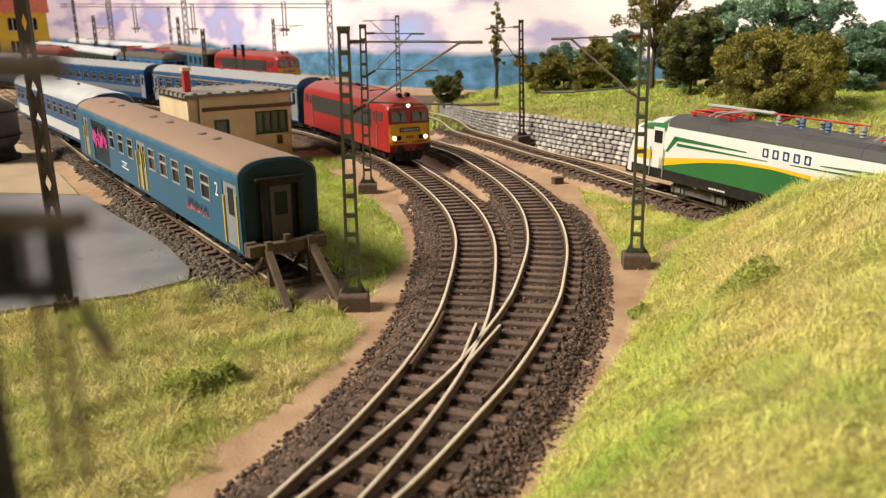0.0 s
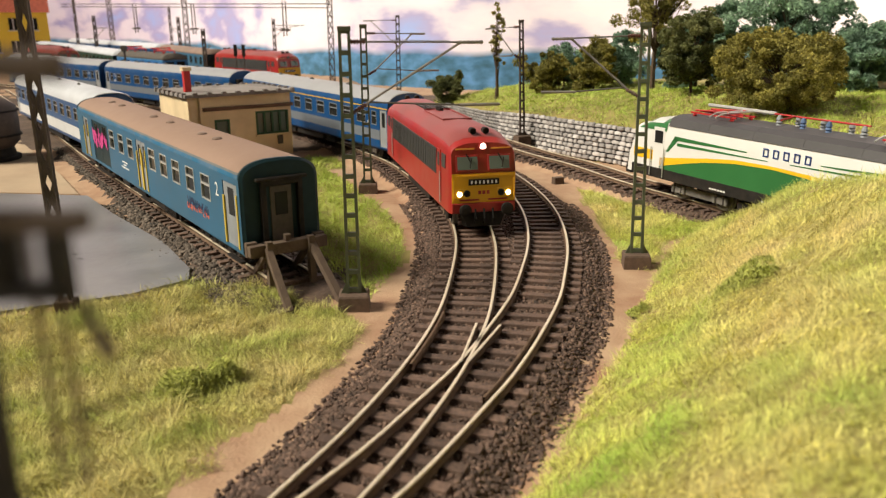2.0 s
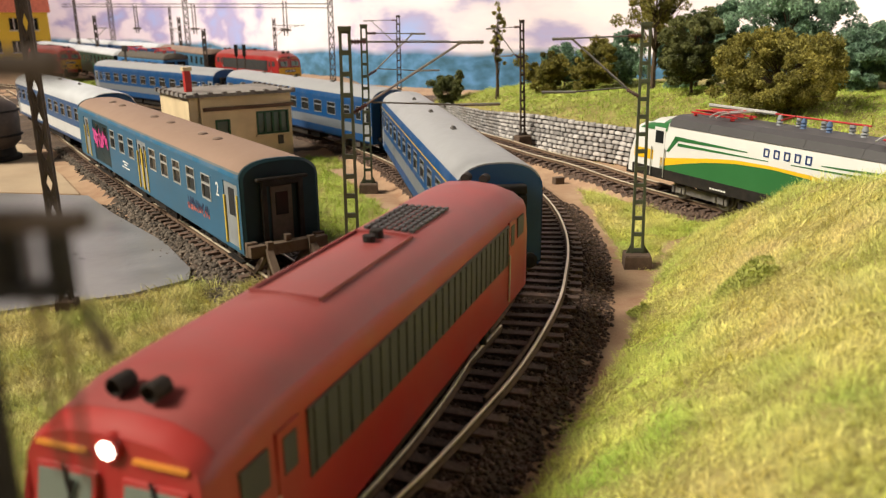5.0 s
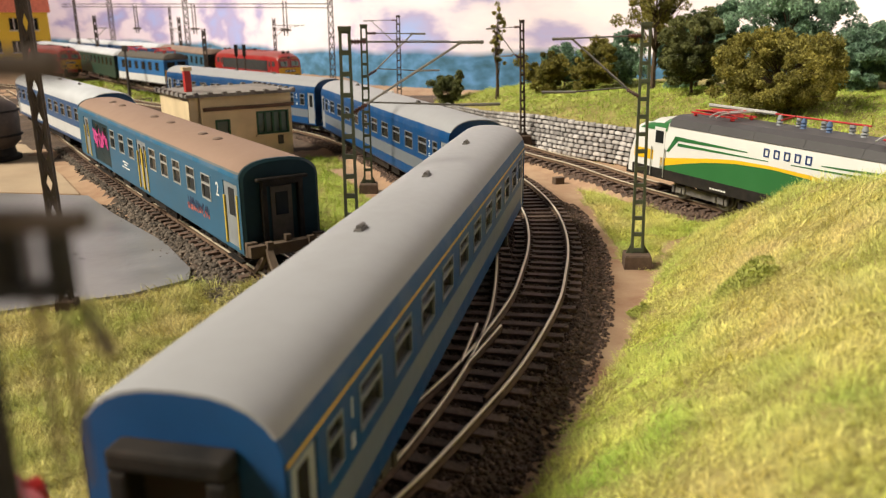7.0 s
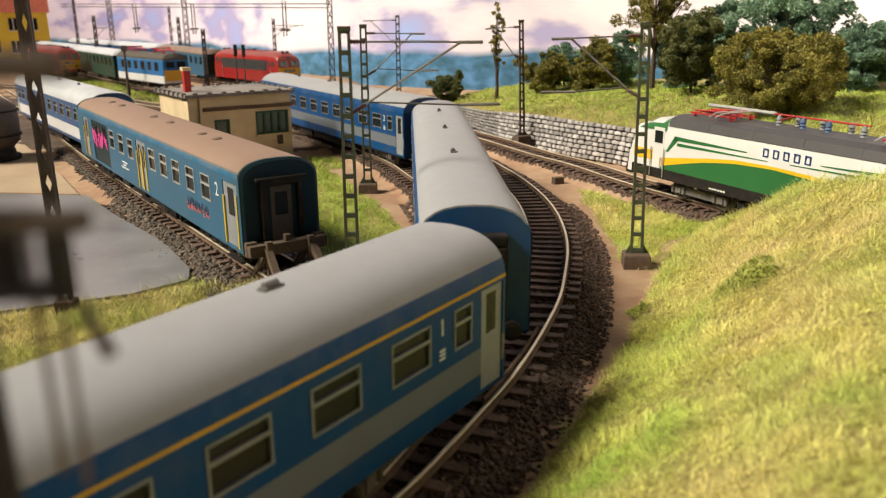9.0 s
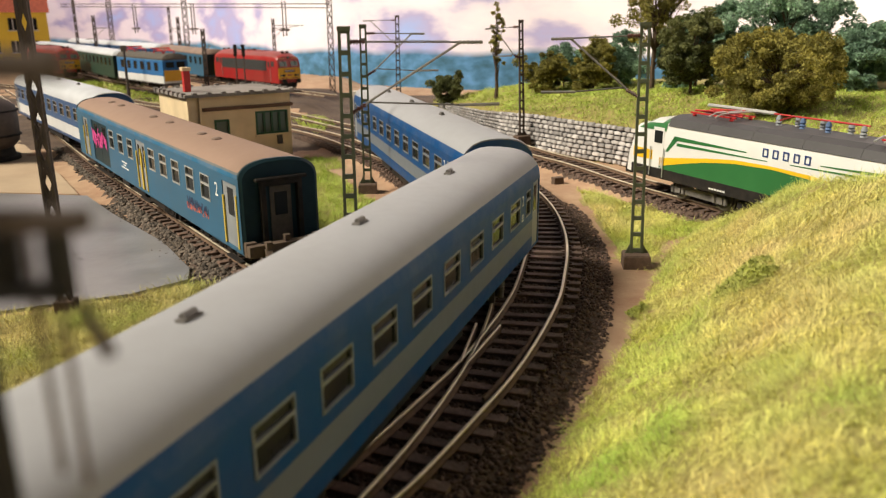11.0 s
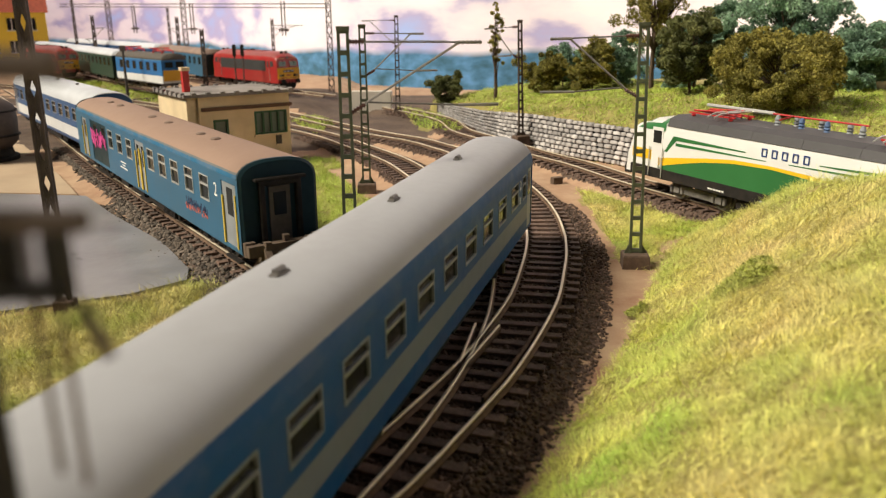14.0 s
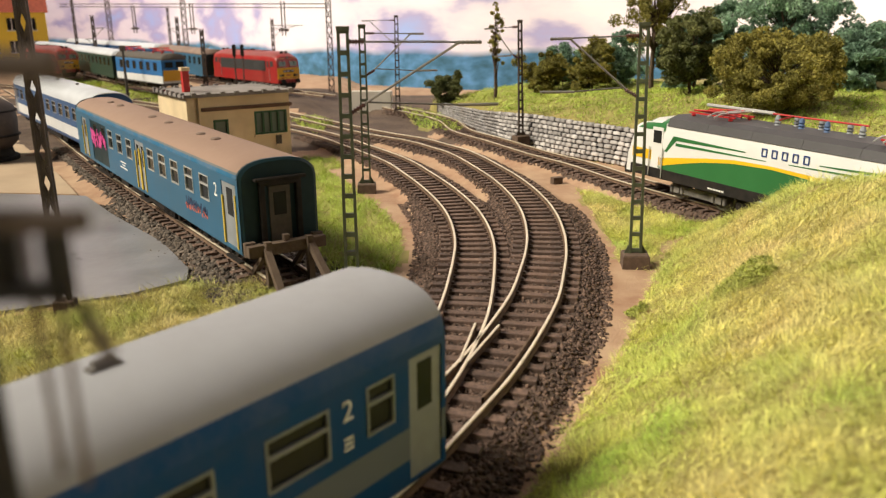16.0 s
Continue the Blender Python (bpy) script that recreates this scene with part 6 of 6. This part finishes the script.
def simple_vehicle(x, y, turn, L, label, body_mat, roof_mat, end_mat, windows, band=None, nose=False, cat="railway coach", h=45):
    c = empty("railway_vehicle", at_mm(x, y, YARD_Z, turn), label, cat, "vehicles parked in the yard")
    hl = L / 2
    prof = roof_profile(16.2, 37, h)
    bm = bmesh.new()
    box(bm, -hl, hl, -16.2, 16.2, 8, 37.2)
    body = part("body", bm, body_mat, c)
    bm = bmesh.new()
    loft(bm, [[(xx, yy * k, zz) for yy, zz in prof] for xx, k in ((-hl, 0.98), (-hl + 3, 1), (hl - 3, 1), (hl, 0.98))])
    part("roof", fixed(bm), roof_mat, c, smooth=True)
    if end_mat:
        for s in (-1, 1):
            a, b = sorted((s * hl, s * (hl + 0.6)))
            part("end_wall", box(bmesh.new(), a, b, -15.8, 15.8, 10, 38, 0.2), end_mat, c)
    if nose:
        for s in (-1, 1):
            a, b = sorted((s * (hl - 1), s * (hl + 0.9)))
            part("nose_panel", box(bmesh.new(), a, b, -15, 15, 12, 25, 0.3), M_YELLOW, c, "yellow nose panel")
            for sy in (-1, 1):
                part("windscreen", box(bmesh.new(), a, b, *sorted((sy * 2, sy * 12)), 28, 35, 0.2), M_GLASS, c)
    for k in range(windows):
        xx = (k - (windows - 1) / 2) * (L - 40) / max(windows - 1, 1)
        for sy in (-1, 1):
            a, b = sorted((sy * 16.0, sy * 16.35))
            part("window", box(bmesh.new(), xx - 5.5, xx + 5.5, a, b, 24, 34), M_GLASS, body)
    if band:
        for sy in (-1, 1):
            a, b = sorted((sy * 16.0, sy * 16.3))
            part("painted_band", box(bmesh.new(), -hl + 1, hl - 1, a, b, 12, 20), band, body)
    for s in (-1, 1):
        bogie(c, s * (hl - 40))
    return c


def build_backdrop():
    ln = spline([(1300, -300), (1000, 300), (760, 760), (500, 1010), (250, 1120), (0, 1200), (-250, 1400), (-560, 1800), (-1000, 2150), (-1700, 2300)], 12)
    k = len(ln)
    v = np.concatenate([np.column_stack([ln, np.full(k, -12.0)]), np.column_stack([ln, np.full(k, 700.0)]), np.column_stack([ln - sideways(ln) * 8, np.full(k, 700.0)]), np.column_stack([ln - sideways(ln) * 8, np.full(k, -12.0)])])
    i = np.arange(k - 1)
    f = np.concatenate([np.stack([i + a * k, i + 1 + a * k, i + 1 + b * k, i + b * k], -1) for a, b in ((0, 1), (1, 2), (2, 3))])
    m = bpy.data.materials.new("glowing_painted_sky")
    m.use_nodes = True
    n, l = m.node_tree.nodes, m.node_tree.links
    b = n["Principled BSDF"]
    b.inputs["Roughness"].default_value = 0.9
    tc = n.new("ShaderNodeTexCoord")
    sp = n.new("ShaderNodeSeparateXYZ")
    l.new(tc.outputs["Object"], sp.inputs[0])

    def nz(scale, detail, zstretch=1.0):
        mp = n.new("ShaderNodeMapping")
        mp.inputs["Scale"].default_value = (1, 1, zstretch)
        l.new(tc.outputs["Object"], mp.inputs[0])
        t = n.new("ShaderNodeTexNoise")
        t.inputs["Scale"].default_value, t.inputs["Detail"].default_value = scale, detail
        l.new(mp.outputs[0], t.inputs["Vector"])
        return t.outputs["Fac"]

    def ramp(src, stops):
        r = n.new("ShaderNodeValToRGB")
        while len(r.color_ramp.elements) < len(stops):
            r.color_ramp.elements.new(0.5)
        for e, (p, c) in zip(r.color_ramp.elements, stops):
            e.position, e.color = p, (*c, 1)
        l.new(src, r.inputs[0])
        return r.outputs[0]

    def math_(op, a, bb):
        q = n.new("ShaderNodeMath")
        q.operation = op
        for s, val in zip(q.inputs, (a, bb)):
            if isinstance(val, (int, float)):
                s.default_value = val
            else:
                l.new(val, s)
        return q.outputs[0]
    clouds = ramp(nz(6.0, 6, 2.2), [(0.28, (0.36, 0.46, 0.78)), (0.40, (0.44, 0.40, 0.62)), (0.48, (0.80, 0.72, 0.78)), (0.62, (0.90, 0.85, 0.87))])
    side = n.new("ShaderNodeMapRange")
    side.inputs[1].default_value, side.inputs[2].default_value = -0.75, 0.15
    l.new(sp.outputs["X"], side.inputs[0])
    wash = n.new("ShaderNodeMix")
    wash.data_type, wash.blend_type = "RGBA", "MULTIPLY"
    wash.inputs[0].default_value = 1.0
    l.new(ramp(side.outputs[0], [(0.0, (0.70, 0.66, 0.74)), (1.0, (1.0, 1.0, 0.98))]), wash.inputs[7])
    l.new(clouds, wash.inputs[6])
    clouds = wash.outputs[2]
    hills = ramp(nz(38, 7, 1.6), [(0.3, (0.03, 0.09, 0.13)), (0.5, (0.06, 0.17, 0.29)), (0.7, (0.11, 0.27, 0.50))])
    edge = math_("ADD", sp.outputs["Z"], math_("MULTIPLY", math_("SUBTRACT", nz(5, 3, 0.1), 0.5), -0.035))
    fac = n.new("ShaderNodeMapRange")
    fac.inputs[1].default_value, fac.inputs[2].default_value = 0.040, 0.050
    l.new(edge, fac.inputs[0])
    mx = n.new("ShaderNodeMix")
    mx.data_type = "RGBA"
    l.new(fac.outputs[0], mx.inputs[0])
    l.new(hills, mx.inputs[6])
    l.new(clouds, mx.inputs[7])
    l.new(mx.outputs[2], b.inputs["Base Color"])
    # Added glow: the board emits its painted colours to look brightly lit.
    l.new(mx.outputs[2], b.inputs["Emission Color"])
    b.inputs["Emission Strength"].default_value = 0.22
    raw_mesh("backdrop", v, f, 4, m, None, "painted backdrop board of cloudy sky and blue green hills, with added glow", "structure", "backdrop")


YARD_1 = [(-290, 952), (-380.5, 1051.9), (-520.8, 1233.7), (-694.6, 1473.2), (-860, 1690)]
YARD_2 = [(-130, 925), (-240, 1053.4), (-386.4, 1237.9), (-553, 1482), (-735, 1712), (-860, 1860)]


def build_unseen_room():
    """Unseen plain walls added to close the hall and block low light beside and behind the camera."""
    for nm, x0, x1, y0, y1 in (("wall_south", -2600, 1800, -1250, -1200), ("wall_east", 1800, 1850, -1250, 1500), ("wall_west", -2650, -2600, -1250, 2900), ("wall_north", -2600, 1800, 2850, 2900)):
        ob = part(nm, box(bmesh.new(), x0, x1, y0, y1, -900, 1500), M_HALL, None, "unseen plain warm grey hall wall added to block light")
        tagged(ob, category="wall", kind="structure")
    ob = part("floor", box(bmesh.new(), -2650, 1850, -1250, 2900, -950, -900), M_HALLFLOOR, None, "unseen plain dark grey hall floor added to block light")
    tagged(ob, category="floor", kind="structure")


def build_far():
    red, _ = diesel_engine(False, "red diesel engine with yellow nose parked in the yard", "vehicles parked in the yard")
    red.matrix_basis = at_mm(-247, 1061.7, YARD_Z, 310.5)
    orange, _ = diesel_engine(False, "faded red diesel engine parked beside the green coaches", "vehicles parked in the yard")
    orange.matrix_basis = at_mm(-620, 1279, YARD_Z, 311.5)
    simple_vehicle(-386.4, 1237.9, 122.5, 260, "blue coach with brown roof parked in the yard", M_OLDBLUE, M_OLDVENT, M_DARKEND, 10)
    e = simple_vehicle(-380.5, 1051.9, 132, 150, "blue and white electric engine with yellow nose in the yard", M_ELEC, M_CHASSIS_GREY, None, 6, None, True, "locomotive")
    for x0 in (-45, 45):
        bm = bmesh.new()
        for y in (-7, 7):
            rod(bm, (x0 - 14, y, 47.5), (x0 + 14, y, 47.5), 0.7, n=6)
            rod(bm, (x0 - 14, y, 44), (x0 - 14, y, 48), 0.9, n=6)
            rod(bm, (x0 + 14, y, 44), (x0 + 14, y, 48), 0.9, n=6)
            rod(bm, (x0 - 12, y, 48), (x0 + 10, y, 50), 0.6, n=6)
        rod(bm, (x0 + 10, -13, 50.5), (x0 + 10, 13, 50.5), 0.8, n=6)
        part("pantograph", bm, M_SIGNALRED, e, "folded red pantograph")
    simple_vehicle(-520.8, 1233.7, 125, 286, "dark green coach with white roof in the yard", M_GREENCOACH, M_PALEROOF, M_DARKEND, 11)
    simple_vehicle(-694.6, 1473.2, 127, 286, "dark green coach with white roof in the yard", M_GREENCOACH, M_PALEROOF, M_DARKEND, 11)
    simple_vehicle(-553, 1482, 126, 280, "grey blue coach standing at the back of the yard", M_COACH2, M_PALEROOF, M_BLUE_END, 11)
    simple_vehicle(-735, 1712, 129, 280, "grey blue coach standing at the back of the yard", M_COACH2, M_PALEROOF, M_BLUE_END, 11)
    w = part("concrete_wall", box(bmesh.new(), -24, 22, -5, 5, 0, 24, 0.8), M_CONCRETE, None, "low pale concrete wall beside the far tracks", at=at_mm(-78, 905, -7.5, -6))
    tagged(w, category="wall")
    b = part("wooden_block", box(bmesh.new(), -3.5, 3.5, -2.2, 2.2, 0, 4.6, 0.5), M_WOOD, None, "small brown wooden block lying beside the track", at=at_mm(74, 497, -7.2, 25))
    tagged(b, category="block")
    for pts, nm in ((YARD_1, "track"), (YARD_2, "track")):
        t = empty("track", at_mm(0, 0, YARD_Z), "rusty yard track under the parked vehicles", "railway track", "", "structure")
        rail_pair(t, spline(pts, 6))
    h = empty("house", at_mm(-1010, 1880, -7, 28), "yellow house with a red tiled roof behind the yard", "house")
    wl = part("wall", box(bmesh.new(), -90, 90, -60, 60, 0, 120), M_YHOUSE, h)
    bm = bmesh.new()
    loft(bm, [[(x, y, z) for y, z in ((-68, 118), (68, 118), (0, 190))] for x in (-96, 96)])
    part("roof", fixed(bm), M_REDTILE, h)
    for k in range(4):
        for z in (30, 80):
            w_ = part("window", box(bmesh.new(), -70 + k * 40, -52 + k * 40, -61, -59, z, z + 26), M_GLASS, wl)
            part("window_frame", box(box(bmesh.new(), -72 + k * 40, -50 + k * 40, -62, -60.5, z - 2, z), -62 + k * 40, -60 + k * 40, -62, -61.1, z, z + 26), M_WHITE, w_)


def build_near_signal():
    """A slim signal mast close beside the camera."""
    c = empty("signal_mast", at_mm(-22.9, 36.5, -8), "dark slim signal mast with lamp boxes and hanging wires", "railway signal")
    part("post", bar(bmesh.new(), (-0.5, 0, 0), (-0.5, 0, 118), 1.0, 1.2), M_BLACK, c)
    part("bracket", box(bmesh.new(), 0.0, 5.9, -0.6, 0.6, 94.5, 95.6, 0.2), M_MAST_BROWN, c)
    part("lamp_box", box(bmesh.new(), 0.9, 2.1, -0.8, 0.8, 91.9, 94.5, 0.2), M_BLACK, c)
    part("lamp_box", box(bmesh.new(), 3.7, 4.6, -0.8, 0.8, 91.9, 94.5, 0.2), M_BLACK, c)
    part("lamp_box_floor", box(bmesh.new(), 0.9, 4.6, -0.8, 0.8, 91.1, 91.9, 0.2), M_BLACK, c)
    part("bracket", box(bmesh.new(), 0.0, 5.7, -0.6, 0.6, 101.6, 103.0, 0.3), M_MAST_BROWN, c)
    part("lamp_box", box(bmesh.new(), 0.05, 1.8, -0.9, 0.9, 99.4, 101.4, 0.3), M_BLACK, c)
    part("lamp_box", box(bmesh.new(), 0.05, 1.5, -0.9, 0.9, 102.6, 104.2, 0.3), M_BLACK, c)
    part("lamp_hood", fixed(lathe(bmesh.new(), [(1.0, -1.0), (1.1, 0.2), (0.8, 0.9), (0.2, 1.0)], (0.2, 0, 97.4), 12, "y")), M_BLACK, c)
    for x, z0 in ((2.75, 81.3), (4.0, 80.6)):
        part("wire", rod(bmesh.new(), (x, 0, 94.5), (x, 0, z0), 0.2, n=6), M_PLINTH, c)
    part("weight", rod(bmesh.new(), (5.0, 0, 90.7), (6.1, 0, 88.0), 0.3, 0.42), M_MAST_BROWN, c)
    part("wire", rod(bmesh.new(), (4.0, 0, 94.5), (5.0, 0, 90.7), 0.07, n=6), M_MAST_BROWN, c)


def build_yard_tank():
    c = empty("water_tank", at_mm(-347, 592, -6), "dark iron water tank on a round foot in the yard", "tank")
    part("foot", fixed(lathe(bmesh.new(), [(24, 0), (24, 3), (21, 4), (20, 9)], n=24)), M_BLACK, c)
    t = part("barrel", fixed(lathe(bmesh.new(), [(20, 9), (25, 14), (26, 30), (25, 40), (18, 45), (4, 47), (0.5, 47.2)], n=28)), M_MAST_BROWN, c, smooth=True)
    for z in (18, 36):
        part("hoop", fixed(lathe(bmesh.new(), [(25.4, z), (26.8, z + 0.2), (26.8, z + 1.4), (25.4, z + 1.6)], n=28)), M_BLACK, t)


# ---- build the place ----
build_ground()
build_yard()
build_backdrop()
build_tracks()
build_stone_wall()
build_cabin()
build_buffer_stop()
build_masts()
parked_coach(at_mm(-148.9, 421.5, 0, -55.3))
pc, pc_body = coach("parked_coach", "blue and white coach coupled behind the weathered coach", M_COACH3, M_PALEROOF, M_BLUE_END, M_DOOR_GREY, False, group="parked coaches",
                    m=at_mm(-148.9, 421.5, 0, -55.3) @ at_mm(-302, 4, 0, 2.0))
for x in (-105, 105):
    bogie(pc, x)
electric_engine(at_mm(121, 464, 0, 115.5))
build_trees()
build_grass()
build_far()
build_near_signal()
build_yard_tank()
build_unseen_room()

LOCO, LOCO_BOGIES = diesel_engine()
COACHES = [train_coach(True), train_coach(False), train_coach(False)]

S_A = np.concatenate([[0], np.cumsum(np.linalg.norm(np.diff(LINE_A, axis=0), axis=1))])
SPEED = 92.0
LEAD_TIMES, LEAD = [0, 2, 3, 4, 7, 9, 12.5, 14, 16], [8, 5, 3, 0.5, 1, 2, 0.5, 2, 5]
LOCO_PIVOT = 60
S_START = S_A[((LINE_A - np.array([-23.4, 546.6])) ** 2).sum(1).argmin()] + 6.0


def on_line(s):
    return np.array([np.interp(s, S_A, LINE_A[:, 0]), np.interp(s, S_A, LINE_A[:, 1])])


def ride(front, length, pivot):
    """Pose of a vehicle whose front face is at that distance along the line, and the turn of its two bogies."""
    a, b = on_line(front - length / 2 + pivot), on_line(front - length / 2 - pivot)
    c, d = (a + b) / 2, a - b
    ang = math.degrees(math.atan2(d[1], d[0]))
    turns = []
    for s in (pivot, -pivot):
        e = on_line(front - length / 2 + s + 6) - on_line(front - length / 2 + s - 6)
        turns.append((math.degrees(math.atan2(e[1], e[0])) - ang + 180) % 360 - 180)
    return at_mm(c[0], c[1], 0, ang), turns


def motions():
    times = [k * 0.25 for k in range(65)]
    back = 0.0
    for (thing, bogies), length, pivot in [((LOCO, LOCO_BOGIES), LOCO_L, LOCO_PIVOT)] + [(c, COACH_L, 103) for c in COACHES]:
        rides = [(t, *ride(S_START + SPEED * t + float(np.interp(t, LEAD_TIMES, LEAD)) - back, length, pivot)) for t in times]
        walk(thing, [(t, m) for t, m, _ in rides])
        for k, s in ((0, 1), (1, -1)):
            walk(bogies[k], [(t, at_mm(s * pivot, 0, 0, turns[k])) for t, _, turns in rides])
        back += length + (15.0 if thing is LOCO else GAP)


GAP = 20.0
motions()
